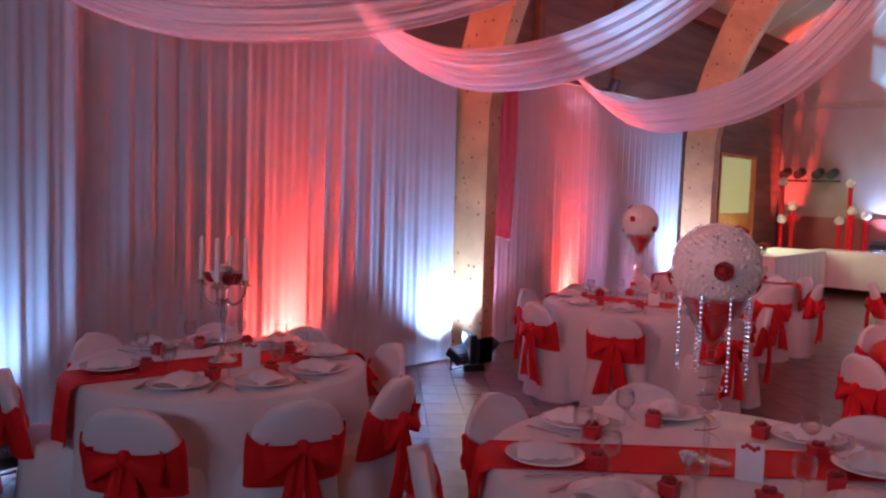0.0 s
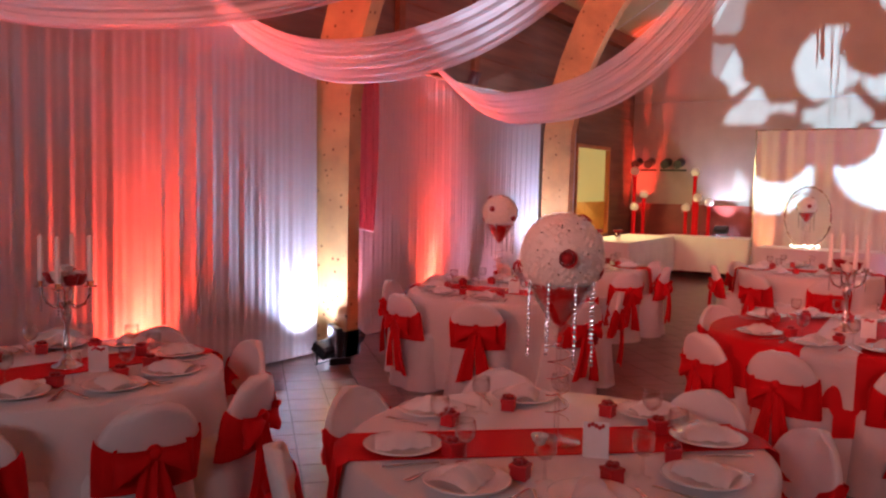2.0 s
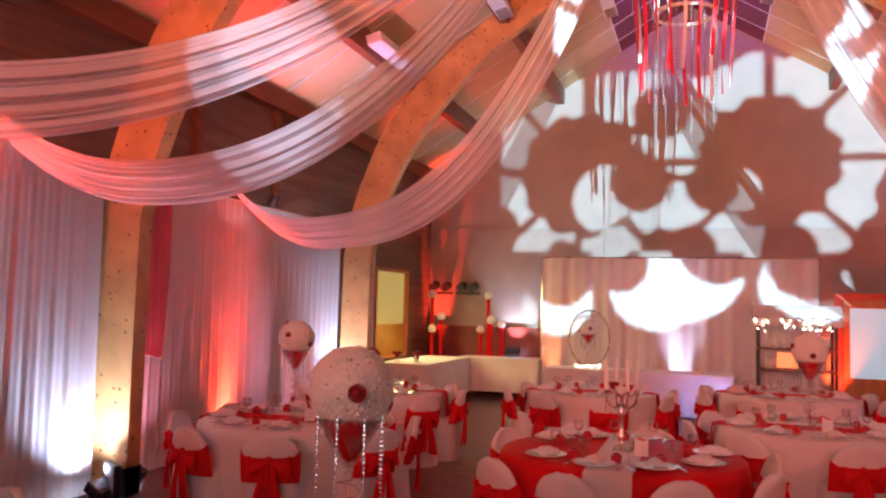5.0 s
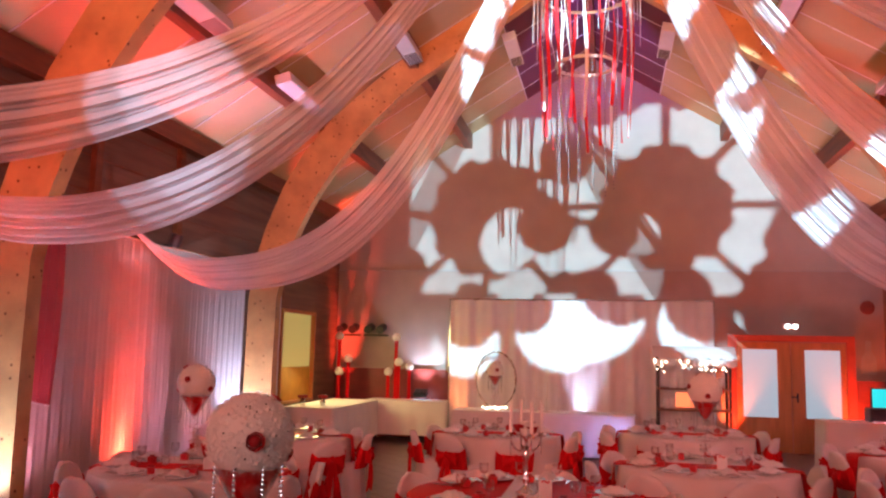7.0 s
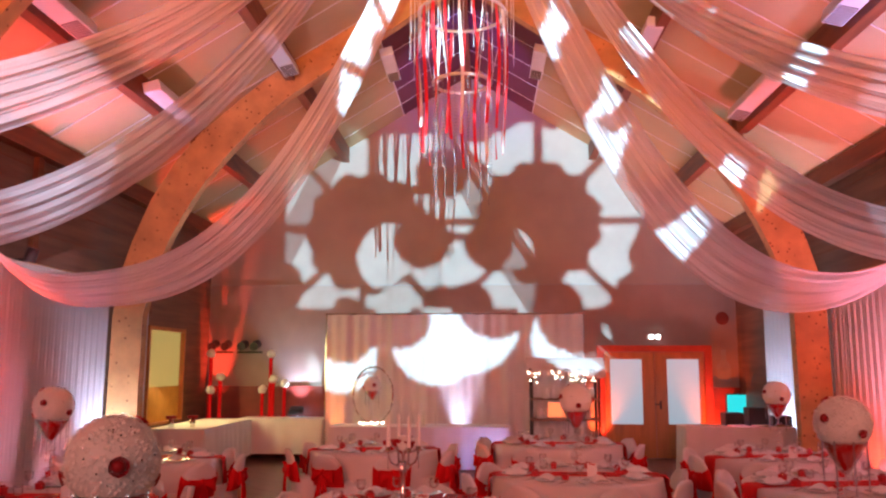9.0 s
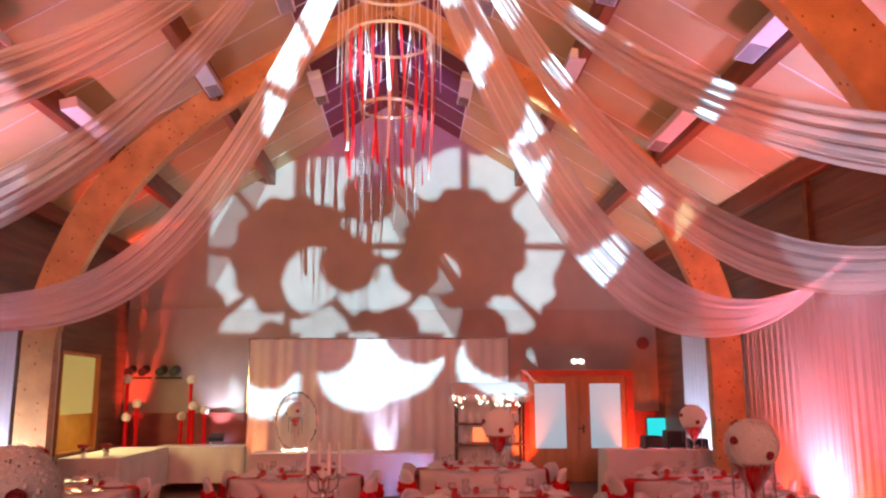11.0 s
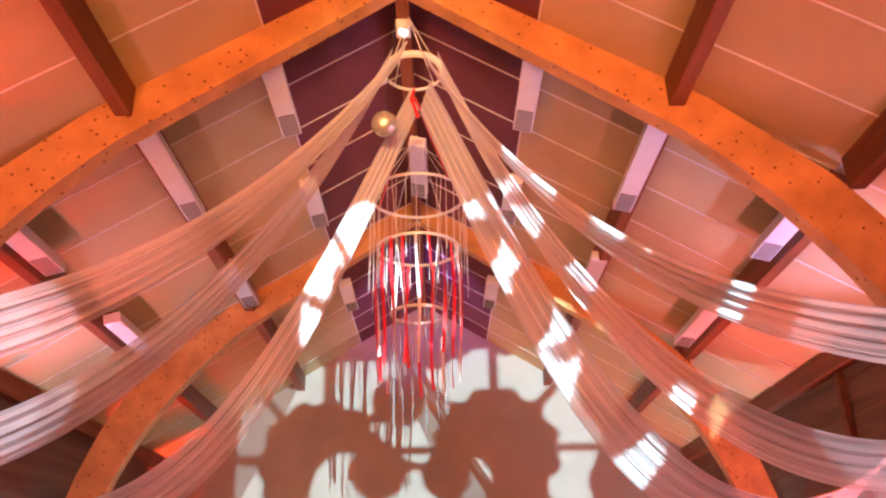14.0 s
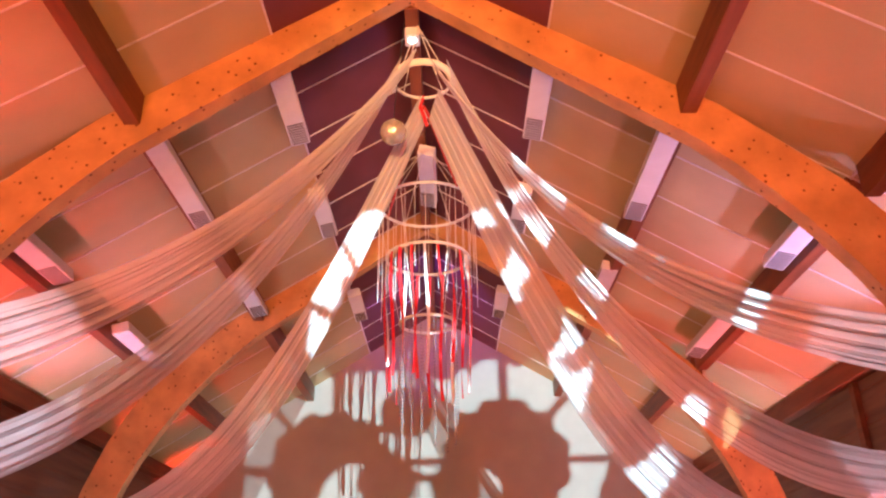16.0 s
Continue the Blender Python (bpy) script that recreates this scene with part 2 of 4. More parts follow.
def solid(name, bm, mat, label, category, group="", kind="", smooth=False, at=None):
    ob = part(name, bm, mat, None, "", smooth)
    if at is not None:
        ob.matrix_world = at
    return tagged(ob, label, category, group, kind)


def box(bm, lo, hi, bevel=0.0):
    c = [(a + b) / 2 for a, b in zip(lo, hi)]
    s = [b - a for a, b in zip(lo, hi)]
    made = bmesh.ops.create_cube(bm, size=1, matrix=Matrix.Translation(c) @ Matrix.Diagonal((*s, 1)))
    if bevel:
        edges = list({e for v in made["verts"] for e in v.link_edges})
        bmesh.ops.bevel(bm, geom=edges, offset=bevel, segments=2, affect="EDGES", profile=0.5)
    return bm


def boxed(lo, hi, bevel=0.0):
    return box(bmesh.new(), lo, hi, bevel)


def lathe(profile, n=24, bm=None, at=(0, 0, 0)):
    """A turned body from (radius, height) pairs."""
    bm = bm or bmesh.new()
    rings = []
    for r, z in profile:
        rings.append([bm.verts.new((at[0] + r * math.cos(2 * math.pi * k / n), at[1] + r * math.sin(2 * math.pi * k / n), at[2] + z)) for k in range(n)] if r > 1e-5
                     else [bm.verts.new((at[0], at[1], at[2] + z))])
    for a, b in zip(rings, rings[1:]):
        for k in range(n):
            k2 = (k + 1) % n
            if len(a) == 1 and len(b) == 1:
                continue
            if len(a) == 1:
                bm.faces.new((a[0], b[k2], b[k]))
            elif len(b) == 1:
                bm.faces.new((a[k], a[k2], b[0]))
            else:
                bm.faces.new((a[k], a[k2], b[k2], b[k]))
    return bm


def tube(points, r, n=8, bm=None, closed=False):
    """A round bar along points; r may be a number or one radius a point."""
    bm = bm or bmesh.new()
    pts = [Vector(p) for p in points]
    rings = []
    for i, p in enumerate(pts):
        a = pts[i - 1] if i or closed else p
        b = pts[(i + 1) % len(pts)] if i < len(pts) - 1 or closed else p
        d = (b - a).normalized()
        u = d.cross(Vector((0, 0, 1)) if abs(d.z) < 0.9 else Vector((1, 0, 0))).normalized()
        v = d.cross(u)
        rr = r if isinstance(r, (int, float)) else r[i]
        rings.append([bm.verts.new(p + rr * (math.cos(2 * math.pi * k / n) * u + math.sin(2 * math.pi * k / n) * v)) for k in range(n)])
    pairs = list(zip(rings, rings[1:])) + ([(rings[-1], rings[0])] if closed else [])
    for a, b in pairs:
        for k in range(n):
            bm.faces.new((a[k], a[(k + 1) % n], b[(k + 1) % n], b[k]))
    if not closed:
        bm.faces.new(rings[0][::-1])
        bm.faces.new(rings[-1])
    return bm


def sheet(fn, nu, nv, bm=None):
    """A grid surface from fn(u, v), with u and v from 0 to 1."""
    bm = bm or bmesh.new()
    g = [[bm.verts.new(fn(i / nu, j / nv)) for j in range(nv + 1)] for i in range(nu + 1)]
    for i in range(nu):
        for j in range(nv):
            bm.faces.new((g[i][j], g[i + 1][j], g[i + 1][j + 1], g[i][j + 1]))
    return bm


def ball(bm, at, r, u=10, v=7, squash=1.0):
    bmesh.ops.create_uvsphere(bm, u_segments=u, v_segments=v, radius=r, matrix=Matrix.Translation(at) @ Matrix.Diagonal((1, 1, squash, 1)))
    return bm


def extrude_outline(outline, y0, y1):
    """A plate with an outline in the x-z plane, from y0 to y1."""
    bm = bmesh.new()
    a = [bm.verts.new((x, y0, z)) for x, z in outline]
    b = [bm.verts.new((x, y1, z)) for x, z in outline]
    n = len(outline)
    bm.faces.new(a)
    bm.faces.new(b[::-1])
    for i in range(n):
        bm.faces.new((a[i], b[i], b[(i + 1) % n], a[(i + 1) % n]))
    bmesh.ops.recalc_face_normals(bm, faces=bm.faces)
    return bm


# ---- structure ----
floor = solid("floor", boxed((-W - 0.3, YF - 0.3, -0.2), (W + 0.3, YB + 0.3, -0.012)), M_GROUT, "brown clay tile floor with dark joints", "floor", "", "structure")
for sx, nm in ((-1, "wall_west"), (1, "wall_east")):
    if sx < 0:
        # the west wall has a window opening in its last bay
        bm = bmesh.new()
        for lo, hi in (((YF, 0), (13.5, EAVE)), ((13.5, 0), (15.2, 0.78)), ((13.5, 2.45), (15.2, EAVE)), ((15.2, 0), (YB, EAVE))):
            box(bm, (-W - 0.25, lo[0], lo[1]), (-W, hi[0], hi[1]))
    else:
        bm = boxed((W, YF, 0), (W + 0.25, YB, EAVE))
    wall = solid(nm, bm, M_WALLWOOD, "brown timber boarded side wall", "wall", "", "structure")
    for k, z in enumerate((3.05, 3.45, 3.85, 4.25)):
        part("board_joint", boxed((-0.004 + sx * (W - 0.004), YF, z), (0.004 + sx * (W - 0.004), YB, z + 0.012)), M_PURLIN, wall)
    part("wall_plate", boxed((min(sx * (W - 0.16), sx * W), YF, EAVE - 0.2), (max(sx * (W - 0.16), sx * W), YB, EAVE + 0.06)), M_PURLIN, wall, "dark wall plate under the roof")
    for y in (3.5, 8.0, 9.8, 13.4):
        part("wall_stud", boxed((min(sx * (W - 0.07), sx * W), y - 0.06, 2.6), (max(sx * (W - 0.07), sx * W), y + 0.06, EAVE - 0.2)), M_PURLIN, wall)
gable = [(-W - 0.25, 0), (W + 0.25, 0), (W + 0.25, EAVE - 0.15), (0, RIDGE), (-W - 0.25, EAVE - 0.15)]
wall_n = solid("wall_north", extrude_outline(gable, YB, YB + 0.25), M_PLASTER, "beige gable wall catching the projected pattern", "wall", "", "structure")
solid("wall_south", extrude_outline(gable, YF - 0.25, YF), M_PLASTER, "plain beige rear gable wall", "wall", "", "structure")
part("wainscot", boxed((-W, YB - 0.03, 0), (-2.2, YB, 1.34)), M_MAROON, wall_n, "dark red panelled wainscot")
part("wainscot_rail", boxed((-W, YB - 0.05, 1.34), (-2.2, YB, 1.38)), M_MAROON, wall_n)
part("wainscot", boxed((4.72, YB - 0.03, 0), (W, YB, 1.34)), M_MAROON, wall_n, "dark red panelled wainscot")
part("wainscot_rail", boxed((4.72, YB - 0.05, 1.34), (W, YB, 1.38)), M_MAROON, wall_n)
part("panel_joint", boxed((-W, YB - 0.012, 3.42), (W, YB, 3.44)), M_PAPER, wall_n)
part("lower_panel", boxed((-W, YB - 0.004, 1.38), (W, YB, 3.42)), M_LOWER, wall_n, "brown painted lower wall")

for sx, nm in ((-1, "ceiling_west"), (1, "ceiling_east")):
    out = lambda x, d=0.0: (sx * x, RIDGE - SLOPE * x - d)
    solid(nm, extrude_outline([out(1.34), out(W + 0.3), out(W + 0.3, -0.2), out(1.34, -0.2)], YF, YB), M_CEIL, "sloping ceiling of pale panels with white joints", "ceiling", "", "structure")
    solid("ceiling_ridge", extrude_outline([out(0), out(1.34), out(1.34, -0.2), out(0, -0.2)], YF, YB), M_CEILDARK, "dark maroon ceiling panels along the ridge", "ceiling", "", "structure")
    bm = bmesh.new()
    y = -3.93
    while y < YB:
        o = extrude_outline([out(0.02, -0.02), out(W, -0.02), out(W, 0.008), out(0.02, 0.008)], y, y + 0.02)
        me = bpy.data.meshes.new("joint")
        o.to_mesh(me)
        bm.from_mesh(me)
        o.free()
        bpy.data.meshes.remove(me)
        y += 0.86
    for x in (1.34, 4.0):
        o = extrude_outline([out(x, -0.02), out(x + 0.018, -0.02), out(x + 0.018, 0.009), out(x, 0.009)], YF, YB)
        me = bpy.data.meshes.new("joint")
        o.to_mesh(me)
        bm.from_mesh(me)
        o.free()
        bpy.data.meshes.remove(me)
    solid("ceiling_trim", bm, M_BATTEN, "white joint strips between the ceiling panels", "trim", "", "structure")


def frame_outline(sx):
    """Half a glued frame: leg, curved haunch, rafter up to the ridge."""
    inner = [(4.64, 0.0), (4.64, 1.5), (4.63, 2.5)]
    # quadratic bend from the leg into the rafter
    p0, p1, p2 = (4.63, 2.5), (4.33, 4.3), (2.6, 5.76)
    for k in range(1, 13):
        t = k / 12
        inner.append(tuple((1 - t) ** 2 * a + 2 * t * (1 - t) * b + t * t * c for a, b, c in zip(p0, p1, p2)))
    inner.append((0.0, RIDGE - 0.35))
    outer = [(0.0, RIDGE + 0.02), (2.8, RIDGE - SLOPE * 2.8 + 0.02), (3.5, 5.58), (3.88, 5.25), (4.27, 4.78), (4.6, 4.22), (4.85, 3.6), (5.0, 3.1), (5.08, 2.5), (5.1, 0.0)]
    return [(sx * x, z) for x, z in inner + outer]


FRAMES = [-4.4, 0.85, 6.22, 11.6]
for y in FRAMES:
    tr = thing("timber_frame", "orange glued spruce portal frame with curved haunches", "roof frame", None, "roof frames", "structure")
    for sx in (-1, 1):
        bm = extrude_outline(frame_outline(sx), y, y + 0.18)
        part("frame_half", bm, M_GLULAM, tr)
    part("base_plate", boxed((-4.72, y - 0.02, 0), (-4.64, y + 0.2, 0.25)), M_BLACK, tr, "black steel foot")
PURLIN_X = [2.57, 4.05]
for y0, y1 in zip(FRAMES, FRAMES[1:] + [YB]):
    for sx in (-1, 1):
        for x in PURLIN_X:
            zt = RIDGE - SLOPE * x
            solid("purlin", boxed((-0.075, y0 + 0.2, -0.27), (0.075, y1 + 0.01, 0.06), 0.008), M_PURLIN, "dark stained purlin between roof frames", "purlin", "purlins", "structure", False, pose(sx * x, 0, zt))
    solid("ridge_purlin", boxed((-0.07, y0 + 0.2, -0.38), (0.07, y1 + 0.01, -0.02), 0.008), M_PURLIN, "dark ridge purlin", "purlin", "purlins", "structure", False, pose(0, 0, RIDGE))


# ---- hung fixtures ----
def ceiling_heater(x, y0, y1, below=0.26):
    z = RIDGE - SLOPE * abs(x) - below
    lean = (-1 if x > 0 else 1) * 14 if x else 0
    ob = thing("ceiling_fixture", "long white sheet-metal fixture hung under the roof, unlit", "ceiling light", pose(x, y0, z, 0, -lean, 0), "ceiling fixtures")
    n = y1 - y0
    part("housing", boxed((-0.11, 0, -0.06), (0.11, n, 0.08), 0.012), M_METALW, ob)
    part("end_cap", boxed((-0.105, -0.012, -0.055), (0.105, 0.0, 0.075)), M_METALW, ob)
    bm = bmesh.new()
    for k in range(9):
        box(bm, (-0.09, n - 0.42 + 0.045 * k, -0.068), (0.09, n - 0.40 + 0.045 * k, -0.06))
    part("grille", bm, M_GRILLE, ob)
    for yy in (0.2, n - 0.2):
        part("hanger", tube([(0, yy, 0.07), (0, yy, 0.3)], 0.006), M_STEEL, ob)
    return ob


for sx in (-1, 1):
    for x, y0, y1 in ((1.32, 6.46, 7.77), (1.32, 9.0, 10.2), (1.25, 12.6, 13.82), (2.5, 6.46, 8.4), (2.5, 9.9, 11.4), (3.84, 6.46, 8.0), (3.84, 9.65, 11.2), (2.55, 13.4, 14.4)):
        ceiling_heater(sx * x, y0, y1)
ceiling_heater(0.08, 8.95, 10.4, 0.47)
ob = thing("smoke_detector", "small white smoke detector box at the ridge", "detector", pose(0, 6.78, RIDGE - 0.38))
part("housing", boxed((-0.08, -0.1, -0.12), (0.08, 0.1, 0.0), 0.02), M_METALW, ob)
part("lens", ball(bmesh.new(), (0, -0.02, -0.12), 0.045), M_EXIT, ob)


# ---- drapes ----
def curtain(name, x, y0, y1, z1, label, mat=M_CURTAIN, folds=17.0, depth=0.0095, face=None, x_end=None):
    """A pleated hanging along y at x, or along x when face is given."""
    n = int(abs(y1 - y0) * 75)
    rnd = random.Random(int(y0 * 100 + x * 10))
    ph = [rnd.uniform(0, 6.28) for _ in range(4)]

    def fn(u, v):
        s = y0 + (y1 - y0) * u
        d = depth * (0.6 * math.sin(s * folds * 2.1 + ph[0] + 1.9 * math.sin(s * 1.7 + ph[1]) + 1.1 * math.sin(s * 4.1 + ph[3])) + 0.4 * math.sin(s * folds * 4.3 + ph[2])) * (0.75 + 0.35 * (1 - v))
        d += 0.03 * math.sin(s * 1.3 + ph[3]) * (1 - v)
        z = 0.02 + (z1 - 0.02) * v
        xx = x if x_end is None else x + (x_end - x) * u
        return (xx + d, s, z) if face is None else (s, x + d, z)
    bm = sheet(fn, n, 14)
    rod = [(x, y0, z1), (x if x_end is None else x_end, y1, z1)] if face is None else [(y0, x, z1), (y1, x, z1)]
    ob = thing(name, label, "curtain", None, "hall curtains")
    part("cloth", bm, mat, ob, "", True)
    part("curtain_rail", tube(rod, 0.015), M_STEEL, ob)
    return ob


for sx in (-1, 1):
    X = sx * 5.12
    curtain("curtain", X, 1.1, 6.14, 3.02, "floor-length white pleated curtain washed by red and white uplights", x_end=sx * 4.985)
    curtain("curtain", X, 6.6, 11.57, 3.0, "floor-length white pleated curtain washed by red uplight", depth=0.006 if sx < 0 else 0.016)
    curtain("curtain", X, -4.2, 0.8, 3.02, "floor-length white pleated curtain")
curtain("curtain", -4.99, 1.2, 2.42, 3.04, "white pleated curtain end hung in front of the next length", depth=0.028)
curtain("curtain", 5.12, 12.8, 14.3, 3.0, "narrow white curtain lit cool white from below")
curtain("voile_panel", -4.98, 11.95, 12.65, 3.0, "pinkish voile hanging beside the timber post", M_CURTAIN, 22)
for sx in (-1, 1):
    def fn(u, v, sx=sx):
        w = 0.33 + 0.05 * math.sin(3 * v)
        return (sx * (4.73 - 0.025 * math.sin(u * 19 + v)), 6.43 + w * u, 1.26 + 1.76 * v - 0.06 * u * (1 - v))
    ob = thing("red_voile_panel", "sheer red voile strip hanging beside the post", "drape")
    part("voile", sheet(fn, 24, 12), M_REDVOILE, ob, "", True)
    part("hem", tube([fn(k / 8, 0) for k in range(9)], 0.008, 6), M_WHITERIB, ob, "pale hem")
    part("rod", tube([(sx * 4.73, 6.38, 3.02), (sx * 4.73, 6.9, 3.02)], 0.012), M_STEEL, ob)

RING = Vector((0.11, 6.65, 6.76))


def swag(end, low, turn_at, bend, across, drop, shift, seed, grip, label="sheer white organza swag sweeping from the ridge ring to the wall"):
    """A strip of sheer cloth that hangs in a chain line from the ring, dips to the height low at the share turn_at of its way, and rises to its end."""
    end = Vector(end)
    rnd = random.Random(seed)
    ph = [rnd.uniform(0, 6.28) for _ in range(5)]
    out = Vector((end.x - RING.x, end.y - RING.y, 0)).normalized()
    side = Vector((-out.y, out.x, 0))
    if side.y < 0:
        side = -side
    start = RING + out * 0.24
    held = RING + Vector(grip) - start
    L = math.hypot(end.x - start.x, end.y - start.y)
    s0 = turn_at * L
    width = side * across - Vector((0, 0, drop))
    lift = width.cross(out).normalized()

    def fn(u, v):
        s = L * u ** 1.4
        p = start + out * s
        fall, rise = start.z - low, end.z - low
        p.z = low + fall * (1 - s / s0) ** bend if s < s0 else low + rise * ((s - s0) / (L - s0)) ** 2
        k = s / L
        p += held * math.exp(-9 * k)
        spread = 0.5 + 0.5 * (1 - math.exp(-5 * k))
        b = v - 0.5 - shift
        fold = 0.019 * math.sin(v * 27 + ph[0] + 1.4 * math.sin(k * 3 + ph[1])) + 0.01 * math.sin(v * 58 + ph[2] + 2 * k) + 0.006 * math.sin(v * 104 + ph[3] + k)
        return p + width * (b * spread) + lift * (fold * (0.4 + 0.6 * min(1, 3 * k)) + 0.25 * (v - 0.5) ** 2 * across * spread)
    ob = thing("ceiling_swag", label, "drape", None, "ceiling swags")
    part("fabric", sheet(fn, 60, 84), M_SWAG, ob, "", True)
    part("tie", ball(bmesh.new(), end, 0.05), M_WHITERIB, ob)
    return ob


swag((-5.08, 8.47, 3.1), 2.6, 0.77, 2.97, 0.42, 0.29, -0.29, 2, (-0.02, 0.29, -0.03))
swag((-5.08, 4.9, 3.2), 2.626, 0.772, 2.22, 0.5, 0.27, 0.09, 12, (-0.24, -0.16, 0.0))
swag((-5.08, 1.97, 3.13), 2.7, 0.806, 2.33, 0.28, 0.393, 0.13, 22, (-0.1, -0.28, 0.02))
swag((5.08, 8.61, 3.2), 2.57, 0.66, 2.22, 0.62, 0.356, -0.15, 4, (0.12, 0.26, -0.03))
swag((5.08, 5.77, 3.15), 2.66, 0.729, 2.18, 0.35, 0.327, 0.09, 14, (0.26, -0.12, 0.0))
swag((5.08, 2.27, 3.3), 2.85, 0.9, 2.8, 0.315, 0.3, -0.065, 24, (0.1, -0.28, 0.02))
ob = thing("drape_ring", "white ring hung on cords that gathers the swags", "ring", Matrix.Translation(RING))
circle = lambda r, z, n=40: [(r * math.cos(2 * math.pi * k / n), r * math.sin(2 * math.pi * k / n), z) for k in range(n)]
part("hoop", tube(circle(0.29, 0), 0.016, 8, None, True), M_WHITERIB, ob, "", True)
part("wrapped_cloth", tube([(0.3 * math.cos(math.radians(a)), 0.3 * math.sin(math.radians(a)), 0.01 - 0.1 * (abs(a + 90) / 95) ** 3) for a in range(-185, 6, 10)], 0.036, 10), M_WHITERIB, ob, "white cloth laid over the ring", True)
part("red_ribbon", tube([(0, 0.29, 0.02), (-0.04, 0.3, -0.1), (0.0, 0.3, -0.22), (0.03, 0.3, -0.34)], 0.02, 6), M_RIBBON, ob)
for k in range(4):
    a = math.pi / 4 + k * math.pi / 2
    part("cord", tube([(0.29 * math.cos(a), 0.29 * math.sin(a), 0), (-0.05, 0.0, RIDGE - 0.4 - RING.z)], 0.006, 5), M_WHITERIB, ob)
ob = thing("mirror_ball", "small mirror ball hanging near the ridge", "mirror ball", pose(-0.18, 6.57, 6.11))
part("sphere", ball(bmesh.new(), (0, 0, 0), 0.13, 24, 16), M_BALL, ob)
part("cord", tube([(0, 0, 0.12), (0.1, 0.05, RIDGE - 0.4 - 6.11)], 0.005, 5), M_BLACK, ob)

# hanging chandelier of rings, ribbons and bead strings
CH = (0.08, 9.0)
ob = thing("ribbon_chandelier", "tiered hanging hoops with red and white ribbons and bead strings", "chandelier", pose(CH[0], CH[1], 0))
rnd = random.Random(5)
for r, z in ((0.6, 6.58), (0.5, 5.84), (0.33, 5.0)):
    part("hoop", tube(circle(r, z), 0.02, 8, None, True), M_METALW, ob, "white hoop", True)
for a in (2.6, 3.4, 5.4, 6.1):
    part("red_tie", tube([(0.6 * math.cos(a), 0.6 * math.sin(a), 6.58), (RING.x - CH[0], RING.y + 0.29 - CH[1], RING.z - 0.1)], 0.012, 6), M_RIBBON, ob, "red ribbon running to the drape ring")
for k in range(6):
    a = k * math.pi / 3
    part("cord", tube([(0.6 * math.cos(a), 0.6 * math.sin(a), 6.58), (0, 0, RIDGE - 0.4)], 0.005, 5), M_WHITERIB, ob)
    part("cord", tube([(0.5 * math.cos(a), 0.5 * math.sin(a), 5.84), (0.6 * math.cos(a), 0.6 * math.sin(a), 6.58)], 0.004, 5), M_WHITERIB, ob)
    part("cord", tube([(0.33 * math.cos(a), 0.33 * math.sin(a), 5.0), (0.5 * math.cos(a), 0.5 * math.sin(a), 5.84)], 0.004, 5), M_WHITERIB, ob)
for k in range(20):
    a = 2 * math.pi * k / 20
    z0, ln, red = 5.84, rnd.uniform(1.35, 1.75), k % 4 != 3
    w = 0.019
    def fn(u, v, a=a, z0=z0, ln=ln, w=w):
        tw = a + 1.6 + 0.8 * math.sin(3 * u + a * 5)
        c = (0.5 * math.cos(a), 0.5 * math.sin(a))
        s = (v - 0.5) * 2 * w
        return (c[0] + s * math.cos(tw) + 0.02 * math.sin(5 * u + a), c[1] + s * math.sin(tw), z0 - ln * u)
    part("ribbon", sheet(fn, 10, 1), M_RIBBON if red else M_WHITERIB, ob)


def beads(bm, x, y, z0, length, r, step):
    n = int(length / step)
    for k in range(n):
        bmesh.ops.create_icosphere(bm, subdivisions=1, radius=r, matrix=Matrix.Translation((x, y, z0 - k * step)))
    return bm


for k in range(30):
    a = 2 * math.pi * k / 30 + 0.1
    part("white_string", tube([(0.6 * math.cos(a), 0.6 * math.sin(a), 6.58), (0.6 * math.cos(a), 0.6 * math.sin(a), 6.58 - rnd.uniform(0.9, 1.5))], 0.0035, 5), M_WHITERIB, ob)
for k in range(14):
    a = 2 * math.pi * k / 14
    tagged(part("bead_string", beads(bmesh.new(), 0.33 * math.cos(a), 0.33 * math.sin(a), 5.0, rnd.uniform(1.1, 1.6), 0.011, 0.04), M_BEAD, ob), "", "", "", "stuff")


